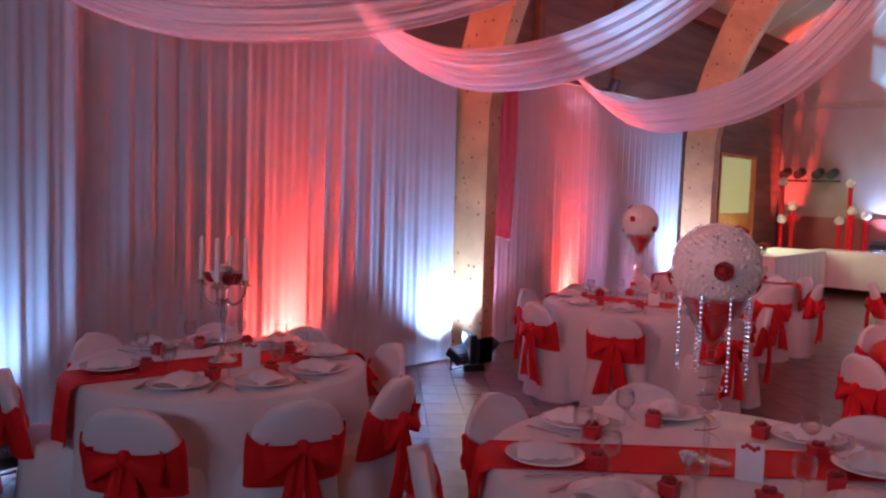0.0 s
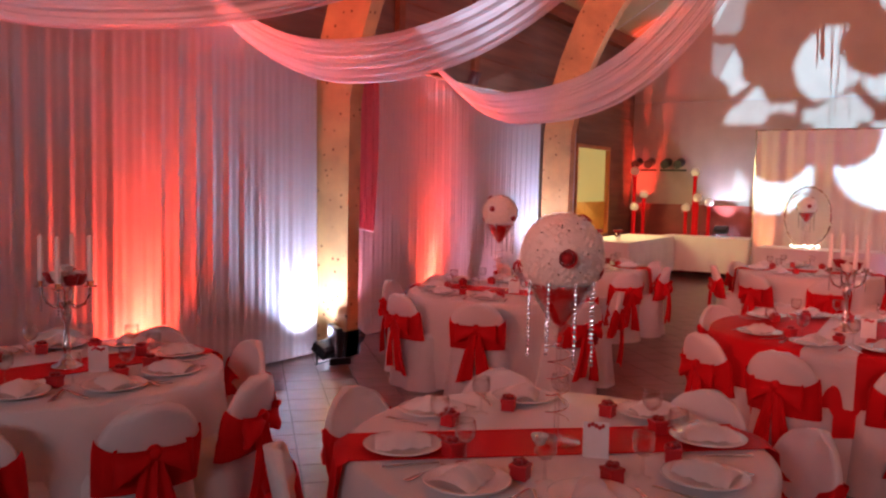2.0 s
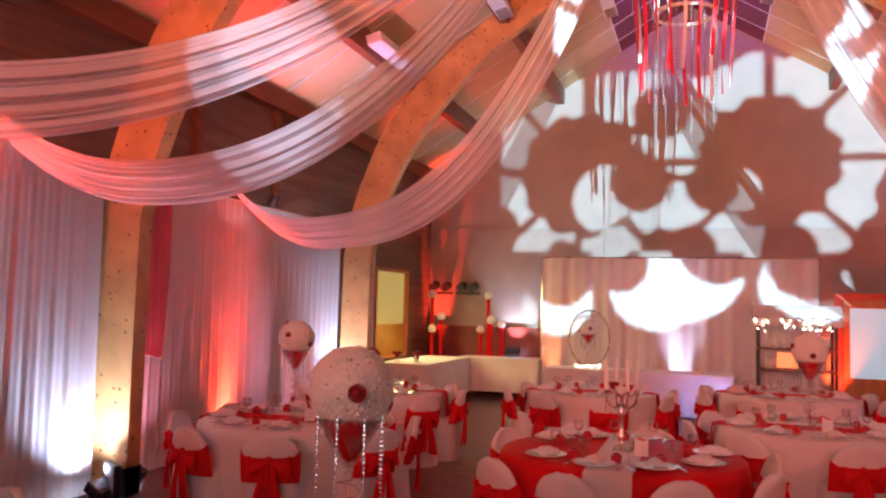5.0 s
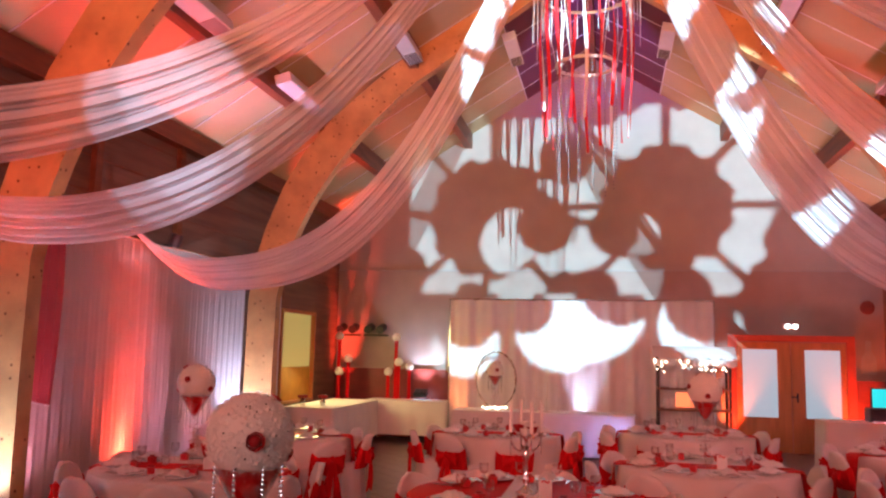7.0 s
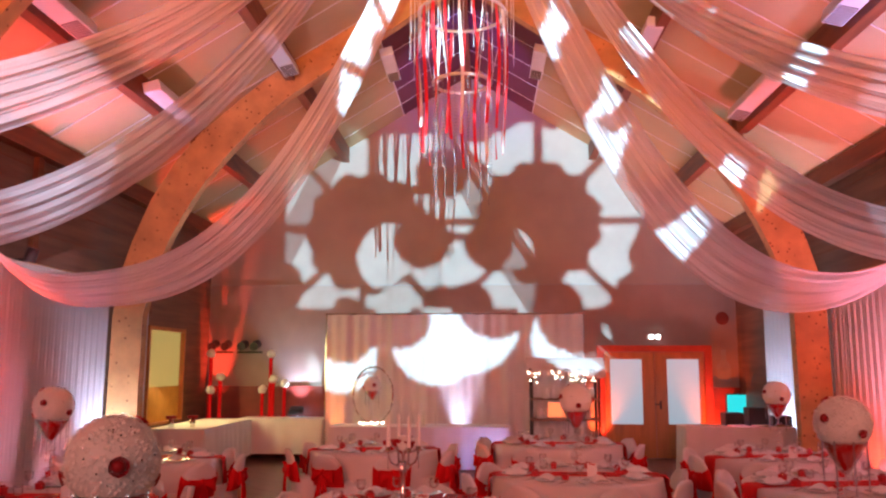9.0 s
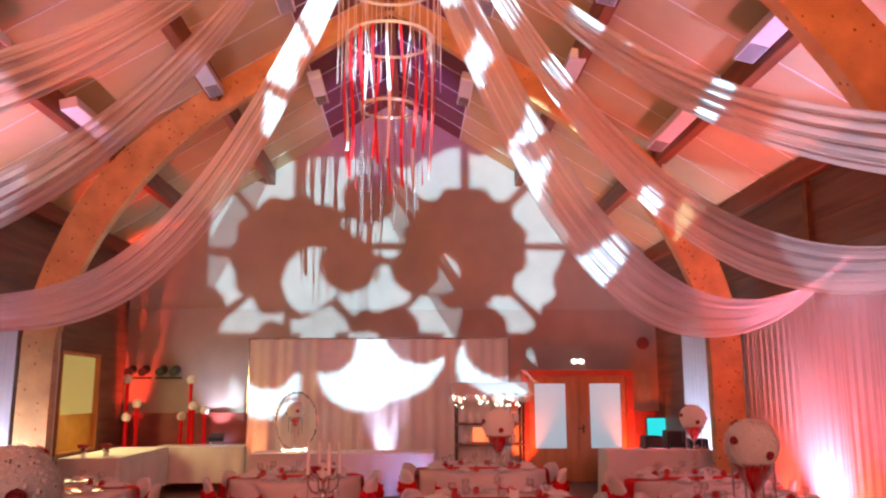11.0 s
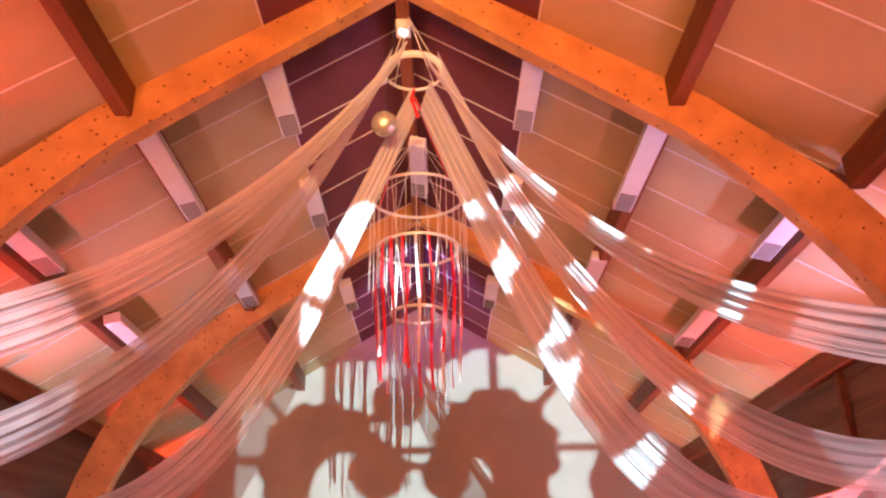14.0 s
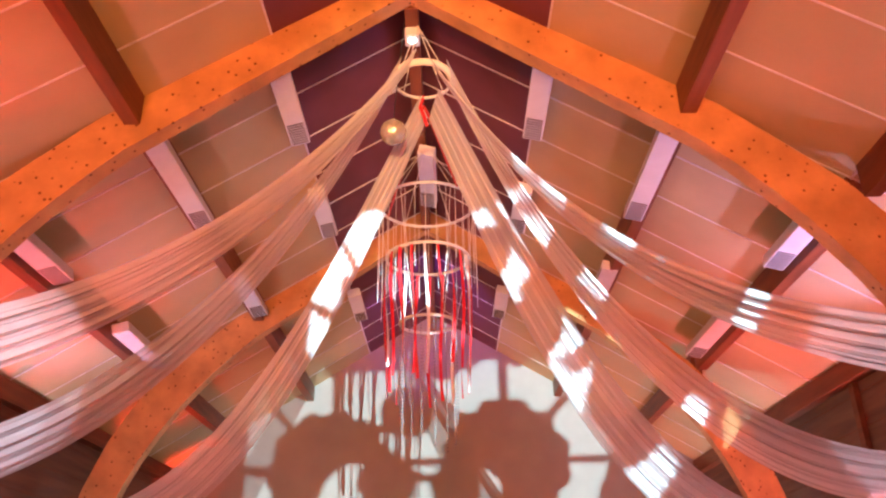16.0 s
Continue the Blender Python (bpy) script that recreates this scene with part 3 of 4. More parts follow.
# ---- tables and chairs ----
def chair(label):
    ob = thing("banquet_chair", label, "chair", None, "banquet chairs")
    # seat cover that falls to the floor in four flared sides
    bm = bmesh.new()
    ringz = [(0.0, 0.27, 0.27), (0.2, 0.245, 0.25), (0.43, 0.225, 0.235), (0.47, 0.2, 0.215)]
    rings = []
    for z, hx, hy in ringz:
        row = []
        for k in range(32):
            a = 2 * math.pi * k / 32
            c, s = math.cos(a), math.sin(a)
            q = (abs(c) ** 5 + abs(s) ** 5) ** (-1 / 5)
            wv = 1 + (0.05 * math.sin(a * 9) if z < 0.1 else 0.02 * math.sin(a * 9) if z < 0.3 else 0)
            row.append(bm.verts.new((hx * c * q * wv, hy * s * q * wv, z)))
        rings.append(row)
    for a, b in zip(rings, rings[1:]):
        for k in range(32):
            bm.faces.new((a[k], a[(k + 1) % 32], b[(k + 1) % 32], b[k]))
    bm.faces.new(rings[-1])
    part("seat_cover", bm, M_COVER, ob, "", True)

    # arched back cover, leaning back (the back is at -y)
    bm = bmesh.new()
    rows = []
    for j in range(13):
        v = j / 12
        z = 0.42 + 0.375 * v
        half = (0.215 + grow_back(v))
        th = 0.035 * (1 - 0.35 * v)
        yc = -0.2 - 0.09 * v
        row = []
        for k in range(24):
            a = 2 * math.pi * k / 24
            c, s = math.cos(a), math.sin(a)
            q = (abs(c) ** 4 + abs(s) ** 4) ** (-1 / 4)
            row.append(bm.verts.new((half * c * q, yc + th * s * q - 0.035 * (1 - (c * q) ** 2) , z)))
        rows.append(row)
    for a, b in zip(rows, rows[1:]):
        for k in range(24):
            bm.faces.new((a[k], a[(k + 1) % 24], b[(k + 1) % 24], b[k]))
    bm.faces.new(rows[-1])
    part("back_cover", bm, M_COVER, ob, "", True)
    # sash round the back
    bm = bmesh.new()
    rows = []
    for j in range(7):
        v = 0.03 + 0.55 * j / 6
        z = 0.42 + 0.375 * v
        half = 0.22 + grow_back(v)
        th = 0.041
        yc = -0.2 - 0.09 * v
        row = []
        for k in range(24):
            a = 2 * math.pi * k / 24
            c, s = math.cos(a), math.sin(a)
            q = (abs(c) ** 4 + abs(s) ** 4) ** (-1 / 4)
            rip = 0.004 * math.sin(j * 2.2 + 3 * c)
            row.append(bm.verts.new((half * c * q, yc + (th + rip) * s * q - 0.035 * (1 - (c * q) ** 2), z + 0.11 * (j / 6) * (abs(c) ** 1.4 - 0.6) - 0.01)))
        rows.append(row)
    for a, b in zip(rows, rows[1:]):
        for k in range(24):
            bm.faces.new((a[k], a[(k + 1) % 24], b[(k + 1) % 24], b[k]))
    sash = part("sash", bm, M_SASH, ob, "red satin sash tied round the back", True)
    for sx in (-1, 1):
        def loop(u, v, sx=sx):
            a = u * 2 * math.pi
            return (sx * (0.075 - 0.075 * math.cos(a)) * 1.1, -0.315 - 0.035 * math.sin(a) - 0.01 * math.sin(v * 7), 0.595 + (v - 0.5) * (0.05 + 0.1 * (0.5 - 0.5 * math.cos(a))) - 0.02 * (1 - math.cos(a)))
        part("bow_loop", sheet(loop, 14, 4), M_SASH, sash, "", True)

        def tail(u, v, sx=sx):
            return (sx * (0.015 + 0.07 * u) + (v - 0.5) * (0.05 + 0.09 * u), -0.318 - 0.02 * math.sin(u * 3) - 0.012 * math.sin(v * 9 + sx), 0.59 - 0.43 * u - 0.03 * v * sx)
        part("bow_tail", sheet(tail, 10, 6), M_SASH, sash, "", True)
    part("bow_knot", ball(bmesh.new(), (0, -0.318, 0.595), 0.032, 10, 8, 1.1), M_SASH, sash, "", True)
    return ob


def grow_back(v):
    """How far the half width of a chair's back departs from its foot: straight, then an arch."""
    return 0.015 * v if v < 0.42 else 0.0063 - 0.19 * (1 - math.sqrt(max(0.0, 1 - ((v - 0.42) / 0.583) ** 2)))


def tablecloth(r, top, seed, mat=M_LINEN, bottom=0.03):
    rnd = random.Random(seed)
    ph = rnd.uniform(0, 6)
    bm = bmesh.new()
    n = 96
    prof = [(0.0, top), (0.5 * r, top), (r - 0.015, top), (r + 0.004, top - 0.012)]
    rings = []
    for q, z in prof[1:]:
        rings.append([bm.verts.new((q * math.cos(2 * math.pi * k / n), q * math.sin(2 * math.pi * k / n), z)) for k in range(n)])
    for j in range(1, 9):
        v = j / 8
        row = []
        for k in range(n):
            a = 2 * math.pi * k / n
            rr = r + 0.006 + v * (0.04 + 0.075 * math.sin(9 * a + ph + 0.8 * math.sin(2 * a)) + 0.015 * math.sin(23 * a))
            row.append(bm.verts.new((rr * math.cos(a), rr * math.sin(a), top - 0.012 + (bottom - top) * v)))
        rings.append(row)
    c = bm.verts.new((0, 0, top))
    for k in range(n):
        bm.faces.new((c, rings[0][k], rings[0][(k + 1) % n]))
    for a, b in zip(rings, rings[1:]):
        for k in range(n):
            bm.faces.new((a[k], b[k], b[(k + 1) % n], a[(k + 1) % n]))
    return bm


def runner(r, top, half, drop):
    """A strip of cloth across a round top that hangs over both edges."""
    L = r + 0.012
    def fn(u, v):
        s = (u - 0.5) * 2 * (L + drop)
        w = (v - 0.5) * 2 * half
        edge = math.sqrt(max(0.01, L * L - w * w))
        if abs(s) <= edge:
            return (s, w, top + 0.005)
        d = abs(s) - edge
        bulge = 0.02 + 0.05 * d + 0.02 * math.sin(w * 30) * min(1, d * 4)
        return (math.copysign(edge + bulge, s), w, top + 0.004 - min(d, drop))
    return sheet(fn, 60, 8)


def plate_setting(at, turn):
    ob = thing("place_plate", "white china plate with a folded napkin", "plate", at @ pose(0, 0, 0, 0, 0, turn), "place settings")
    part("plate", lathe([(0, 0.004), (0.085, 0.004), (0.1, 0.012), (0.14, 0.02), (0.143, 0.024), (0.138, 0.025), (0.1, 0.017), (0.08, 0.012), (0, 0.012)], 28), M_CHINA, ob, "", True)
    def nap(u, v):
        a = (u - 0.5)
        return (a * 0.17 * (1 - 0.5 * v), (v - 0.5) * 0.2, 0.02 + 0.05 * (1 - (2 * a) ** 2) * (0.4 + 0.6 * math.sin(v * 3.1)) + 0.004 * math.sin(v * 22))
    part("napkin", sheet(nap, 10, 12), M_NAPKIN, ob, "folded white napkin", True)
    return ob


def wine_glass(at):
    ob = thing("wine_glass", "small clear stemmed wine glass", "glass", at, "wine glasses")
    part("bowl", lathe([(0.001, 0.075), (0.02, 0.08), (0.036, 0.1), (0.038, 0.13), (0.034, 0.155), (0.032, 0.155), (0.036, 0.13), (0.034, 0.102), (0.018, 0.084), (0.001, 0.08)], 18), M_GLASS, ob, "", True)
    part("stem", lathe([(0.032, 0.0), (0.032, 0.003), (0.006, 0.008), (0.004, 0.07), (0.008, 0.078), (0, 0.079)], 16), M_GLASS, ob, "", True)
    return ob


def gift_box(at):
    ob = thing("gift_box", "small red favour box with a bow", "gift box", at, "favour boxes")
    part("carton", boxed((-0.028, -0.028, 0), (0.028, 0.028, 0.042), 0.003), M_REDBOX, ob)
    part("lid", boxed((-0.031, -0.031, 0.038), (0.031, 0.031, 0.052), 0.003), M_REDBOX, ob)
    bm = bmesh.new()
    for k in range(4):
        ball(bm, (0.014 * math.cos(k * 1.57), 0.014 * math.sin(k * 1.57), 0.06), 0.013, 8, 6, 0.7)
    part("bow", bm, M_ROSE, ob, "", True)
    return ob


def cutlery(name, at):
    ob = thing(name, "polished steel " + name.replace("_", " ") + " beside the plate", "cutlery", at, "cutlery")
    bm = boxed((-0.006, -0.1, 0.001), (0.006, 0.0, 0.005), 0.001)
    part("handle", bm, M_STEEL, ob)
    part("blade", boxed((-0.009, 0.0, 0.001), (0.008, 0.1, 0.004), 0.001), M_STEEL, ob)
    return ob


def rose_mesh(bm, at, r, seed):
    """A rose: cupped petals in rings, wound round a bud."""
    rnd = random.Random(seed)
    at = Vector(at)
    ball(bm, at, r * 0.82, 10, 8, 0.95)
    for ring, (n, rad, tilt) in enumerate(((4, 0.5, 0.2), (5, 0.75, 0.5), (6, 1.0, 0.85))):
        for k in range(n):
            a = 2 * math.pi * (k + 0.5 * ring) / n + rnd.uniform(-0.1, 0.1)
            d = Vector((math.cos(a), math.sin(a), 0))
            s = Vector((-math.sin(a), math.cos(a), 0))
            g = []
            for i in range(3):
                row = []
                for j in range(3):
                    u, v = i / 2, j / 2 - 0.5
                    row.append(bm.verts.new(at + d * r * (rad * (0.55 + u * tilt * 0.6) - 0.25 * abs(v)) + s * r * v * 1.15 * rad * (0.7 + 0.4 * u) + Vector((0, 0, r * (u * 1.1 - 0.5)))))
                g.append(row)
            for i in range(2):
                for j in range(2):
                    bm.faces.new((g[i][j], g[i + 1][j], g[i + 1][j + 1], g[i][j + 1]))
    return bm


def flower_ball(at, turn, seed):
    """A ball of white blossoms on a tall martini-shaped vase with hanging bead strings."""
    ob = thing("flower_ball_vase", "white blossom ball with red roses on a tall glass vase", "centrepiece", at @ pose(0, 0, 0, 0, 0, turn), "flower ball vases")
    part("vase_foot", lathe([(0.0, 0.0), (0.09, 0.0), (0.09, 0.004), (0.03, 0.012), (0.011, 0.03), (0.008, 0.2), (0.01, 0.36), (0.018, 0.4), (0, 0.402)], 28), M_GLASS, ob, "clear glass stem and foot", True)
    part("vase_cup", lathe([(0.004, 0.4), (0.035, 0.44), (0.09, 0.53), (0.125, 0.6), (0.12, 0.6), (0.085, 0.532), (0.03, 0.446), (0.0, 0.41)], 28), M_GLASS, ob, "", True)
    part("cup_filling", lathe([(0.0, 0.43), (0.026, 0.45), (0.078, 0.535), (0.108, 0.592), (0, 0.6)], 24), M_SASH, ob, "red filling inside the glass cup", True)
    rnd = random.Random(seed)
    core = ball(bmesh.new(), (0, 0, 0.7), 0.1495, 28, 20)
    part("foam_core", core, M_PETAL, ob, "", True)
    bm = bmesh.new()
    n = 760
    for k in range(n):
        z = 1 - 2 * (k + 0.5) / n
        q = math.sqrt(1 - z * z)
        a = k * 2.399963
        d = Vector((q * math.cos(a), q * math.sin(a), z))
        m = Matrix.Translation(Vector((0, 0, 0.7)) + d * (0.148 + rnd.uniform(-0.006, 0.008))) @ d.to_track_quat("Z", "Y").to_matrix().to_4x4() @ pose(0, 0, 0, rnd.uniform(-13, 13), rnd.uniform(-13, 13), rnd.uniform(0, 360))
        c = bm.verts.new(m @ Vector((0, 0, -0.004)))
        for j in range(5):
            b = 2 * math.pi * j / 5
            p1, p2, p3 = (m @ Vector((rr * math.cos(b + db), rr * math.sin(b + db), zz)) for rr, db, zz in ((0.009, -0.5, 0.002), (0.0145, 0.0, 0.005), (0.009, 0.5, 0.002)))
            v1, v2, v3 = bm.verts.new(p1), bm.verts.new(p2), bm.verts.new(p3)
            bm.faces.new((c, v1, v2, v3))
    tagged(part("blossoms", bm, M_PETAL, ob, "many small white blossoms"), "", "", "", "stuff")
    bm = bmesh.new()
    for k in range(26):
        d = Vector((rnd.gauss(0, 1), rnd.gauss(0, 1), rnd.gauss(0, 1))).normalized()
        ball(bm, Vector((0, 0, 0.7)) + d * 0.157, 0.0034, 5, 4)
    tagged(part("leaf_specks", bm, M_LEAF, ob), "", "", "", "stuff")
    for k, (el, az) in enumerate(((0.0, -90), (0.95, 20), (-0.45, 10), (-0.3, 170), (0.2, 95))):
        d = Vector((math.cos(el) * math.cos(radians(az)), math.cos(el) * math.sin(radians(az)), math.sin(el)))
        bm = rose_mesh(bmesh.new(), (0, 0, 0), 0.031 if k == 0 else 0.024, seed + k)
        bm.transform(Matrix.Translation(Vector((0, 0, 0.7)) + d * 0.152) @ d.to_track_quat("Z", "Y").to_matrix().to_4x4())
        part("red_rose", bm, M_ROSE, ob, "red rose", True)
    for k in range(8):
        a = 2 * math.pi * k / 8 + 0.3
        part("bead_string", beads(bmesh.new(), 0.125 * math.cos(a), 0.125 * math.sin(a), 0.6, rnd.uniform(0.2, 0.36), 0.0065, 0.0165), M_BEAD, ob)
    part("wire_spiral", tube([(0.045 * math.cos(i * 0.7), 0.045 * math.sin(i * 0.7), 0.08 + 0.007 * i) for i in range(44)], 0.0025, 5), M_SILVER, ob)
    return ob


def candelabra(at, turn, seed):
    ob = thing("candelabra", "silver candelabra with tall white candles and roses", "candelabra", at @ pose(0, 0, 0, 0, 0, turn), "candelabras")
    part("column", lathe([(0, 0), (0.075, 0), (0.075, 0.01), (0.05, 0.022), (0.022, 0.05), (0.016, 0.08), (0.026, 0.1), (0.016, 0.12), (0.013, 0.22), (0.024, 0.25), (0.028, 0.29), (0.014, 0.32), (0.012, 0.38), (0.05, 0.41), (0.05, 0.415), (0, 0.416)], 20), M_SILVER, ob, "", True)
    for k in range(4):
        a = math.pi / 2 * k
        c, s = math.cos(a), math.sin(a)
        arm = part("arm", tube([(0.01 * c, 0.01 * s, 0.33), (0.05 * c, 0.05 * s, 0.3), (0.09 * c, 0.09 * s, 0.32), (0.112 * c, 0.112 * s, 0.37), (0.116 * c, 0.116 * s, 0.4)], 0.008, 8), M_SILVER, ob, "", True)
        top = (0.116 * c, 0.116 * s, 0.4)
        part("candle_cup", lathe([(0.0, 0.0), (0.034, 0.004), (0.036, 0.01), (0.016, 0.012), (0.018, 0.035), (0.013, 0.035), (0, 0.02)], 14, None, top), M_SILVER, arm, "", True)
        part("candle", lathe([(0.016, 0.02), (0.012, 0.25), (0.004, 0.26), (0, 0.261)], 12, None, top), M_WAX, arm, "tall white candle", True)
    rnd = random.Random(seed)
    for k in range(8):
        a = 2 * math.pi * k / 7
        rr = 0.062 if k < 7 else 0
        bm = rose_mesh(bmesh.new(), (rr * math.cos(a), rr * math.sin(a), 0.44 + (0.045 if k == 7 else 0.012 * (k % 3))), 0.04, seed + k)
        part("rose", bm, M_ROSE if k % 2 == 0 else M_PETAL, ob, "red rose" if k % 2 == 0 else "white rose", True)
    for k in range(4):
        a = math.pi / 2 * k
        part("bead_string", beads(bmesh.new(), 0.116 * math.cos(a), 0.116 * math.sin(a), 0.395, 0.14, 0.006, 0.016), M_BEAD, ob)
    return ob


def menu_card(at):
    ob = thing("table_card", "white table card with a printed ornament", "card", at, "table cards")
    part("card", boxed((-0.045, -0.003, 0), (0.045, 0.003, 0.125)), M_CARD, ob)
    bm = bmesh.new()
    for k in range(5):
        ball(bm, (-0.024 + 0.012 * k, -0.004, 0.112 + 0.006 * math.sin(k * 1.57)), 0.008, 6, 5)
    part("ornament", bm, M_REDBOX, ob, "dark red ornament along the top")
    return ob


CHAIR_LABEL = "banquet chair in a white stretch cover with red sash"
first = {}


def again(key, make, m):
    """The first of a kind is built, the others are copies of it."""
    if key in first:
        return copy_thing(first[key], m)
    first[key] = make()
    first[key].matrix_basis = m
    return first[key]


TOP = 0.76
#         x      y      r     runner turn, overlay, centrepiece, first seat
TABLES = [(-3.42, 2.45, 0.75, 78, 0, "candelabra", (-55, -13, 23, 68, 112, 150, -171, -113)),
          (-0.93, 2.79, 0.78, 40, 0, "ball", (-136, 175, 128, 71, 35, -10, -55, -95)),
          (-3.12, 6.47, 0.80, 3, 0, "ball", (-72, -117, -163, 152, 113, 65, 20, -18)),
          (-0.27, 6.05, 0.84, 0, 1, "candelabra", (-100, -65, -28, 12, 81, 115, 150, -136)),
          (-1.06, 10.4, 0.78, 10, 0, "", 20),
          (1.20, 8.10, 0.80, 0, 0, "ball", 12),
          (1.30, 11.3, 0.85, 0, 0, "", 20),
          (2.37, 4.90, 0.80, 10, 0, "ball", 8),
          (3.72, 9.85, 0.82, 10, 0, "ball", 15),
          (3.45, 7.60, 0.82, 10, 0, "", 8),
          (-3.45, 9.25, 0.78, 10, 0, "", 5)]
for i, (x, y, r, turn, overlay, mid, seat0) in enumerate(TABLES):
    rnd = random.Random(40 + i)
    m = pose(x, y, 0)
    tb = thing("round_table", "round banquet table hidden under its cloth", "table", m, "banquet tables")
    part("tabletop", lathe([(0, TOP - 0.04), (r - 0.02, TOP - 0.04), (r - 0.012, TOP - 0.02), (r - 0.02, TOP - 0.006), (0, TOP - 0.006)], 48), M_PURLIN, tb)
    for k in range(4):
        a = math.pi / 4 + k * math.pi / 2
        part("leg", tube([(0.45 * math.cos(a), 0.45 * math.sin(a), 0), (0.4 * math.cos(a), 0.4 * math.sin(a), TOP - 0.04)], 0.018), M_BLACK, tb)
    tc = thing("tablecloth", "long red tablecloth with a white runner" if overlay else "floor-length white linen tablecloth", "tablecloth", m, "tablecloths")
    part("cloth", tablecloth(r, TOP, 60 + i), M_LINEN, tc, "", True)
    if overlay:
        part("overlay", tablecloth(r + 0.012, TOP + 0.006, 80 + i, M_SASH, 0.32), M_SASH, tc, "red satin overlay", True)
    rn = thing("table_runner", "white linen table runner over a red cloth" if overlay else "red satin table runner laid across the cloth", "runner", pose(x, y, 0.008 if overlay else 0, 0, 0, turn + (90 if overlay else 0)), "table runners")
    part("runner_cloth", runner(r + (0.03 if overlay else 0.012), TOP, 0.15, 0.3), M_LINEN if overlay else M_SASH, rn, "", True)
    for w in (-0.148, 0.148):
        e = math.sqrt((r + 0.012) ** 2 - w * w) - 0.005
        part("hem", tube([(-e, w, TOP + 0.006), (e, w, TOP + 0.006)], 0.003, 6), M_LINEN if overlay else M_SASH, rn)
    z = TOP + 0.014 if overlay else TOP + 0.006
    for deg0 in (seat0 if isinstance(seat0, tuple) else range(seat0, seat0 + 360, 45)):
        a = radians(deg0)
        c, s = math.cos(a), math.sin(a)
        deg = math.degrees(a) + 90
        ja = rnd.uniform(-9, 9)
        cr = r - 0.04 + rnd.uniform(-0.03, 0.03)
        again("chair", lambda: chair(CHAIR_LABEL), pose(x + cr * c, y + cr * s, 0, 0, 0, deg + ja))
        pr = r - 0.2
        again("plate", lambda: plate_setting(Matrix(), 0), pose(x + pr * c, y + pr * s, z, 0, 0, deg + rnd.uniform(-12, 12)))
        # tangent direction
        tx, ty = -s, c
        again("box", lambda: gift_box(Matrix()), pose(x + (r - 0.36) * c + 0.1 * tx, y + (r - 0.36) * s + 0.1 * ty, z, 0, 0, deg + rnd.uniform(-30, 30)))
        again("glass", lambda: wine_glass(Matrix()), pose(x + (r - 0.36) * c - 0.12 * tx, y + (r - 0.36) * s - 0.12 * ty, z))
        again("knife", lambda: cutlery("table_knife", Matrix()), pose(x + pr * c + 0.17 * tx, y + pr * s + 0.17 * ty, z, 0, 0, deg + 180 + rnd.uniform(-6, 6)))
        again("fork", lambda: cutlery("table_fork", Matrix()), pose(x + pr * c - 0.17 * tx, y + pr * s - 0.17 * ty, z, 0, 0, deg + 180 + rnd.uniform(-6, 6)))
    if mid == "ball":
        toward = math.degrees(math.atan2(0 - y, 0.25 - x)) + 90 + (12, 8, 150, 0, 10, 110, 0, 140, 120, 0, 0)[i]
        again("flower", lambda: flower_ball(Matrix(), 0, 7), pose(x, y, z, 0, 0, toward))
    if mid == "candelabra":
        again("candel", lambda: candelabra(Matrix(), 0, 9), pose(x, y, z, 0, 0, 40 + 25 * i))
    if mid:
        d = Vector((0.25 - x, -y, 0)).normalized()
        again("card", lambda: menu_card(Matrix()), pose(x + d.x * 0.16 - d.y * 0.14, y + d.y * 0.16 + d.x * 0.14, z, -8, 0, math.degrees(math.atan2(d.y, d.x)) + 90))

solid("loose_rose", rose_mesh(bmesh.new(), (0, 0, 0.022), 0.03, 77), M_PETAL, "white rose head lying on the red runner", "flower", "", "", True, pose(-0.957, 2.704, TOP + 0.008))

# ---- far end: stage backdrop, head table, buffet, door ----
bd = thing("backdrop_stand", "tall white cloth backdrop behind the head table", "backdrop")
part("cloth", sheet(lambda u, v: (-2.68 + 4.85 * u, 15.5 + 0.03 * math.sin(u * 60 + 2 * math.sin(u * 9)) * (1.1 - 0.6 * v) + 0.015 * math.sin(u * 140), 0.02 + 2.74 * v), 260, 8), M_SCREEN, bd, "", True)
part("crossbar", tube([(-2.72, 15.53, 2.77), (2.2, 15.53, 2.77)], 0.02), M_STEEL, bd)
for x in (-2.7, 2.18):
    part("upright", tube([(x, 15.56, 0), (x, 15.56, 2.77)], 0.02), M_STEEL, bd)


def skirted_table(name, lo, hi, top, label, gap=0.04):
    ob = thing(name, label, "table")
    x0, y0, x1, y1 = *lo, *hi
    part("top", boxed((x0, y0, top - 0.02), (x1, y1, top), 0.006), M_LINEN, ob)
    per = 2 * (x1 - x0 + y1 - y0)
    def edge(u):
        s = (u % 1.0) * per
        if s < x1 - x0:
            return (x0 + s, y0, 0, -1)
        s -= x1 - x0
        if s < y1 - y0:
            return (x1, y0 + s, 1, 0)
        s -= y1 - y0
        if s < x1 - x0:
            return (x1 - s, y1, 0, 1)
        return (x0, y1 - (s - (x1 - x0)), -1, 0)
    def fn(u, v):
        x, y, nx, ny = edge(u)
        d = 0.008 + (1 - v) * (0.02 + 0.018 * math.sin(u * per * 22 + 1.5 * math.sin(u * per * 3)))
        return (x + nx * d, y + ny * d, gap + (top - 0.012 - gap) * v)
    part("skirt", sheet(fn, int(per * 34), 4), M_LINEN, ob, "pleated white skirt", True)
    for x in (x0 + 0.08, x1 - 0.08):
        for y in (y0 + 0.08, y1 - 0.08):
            part("leg", tube([(x, y, 0), (x, y, top - 0.02)], 0.02), M_BLACK, ob)
    return ob


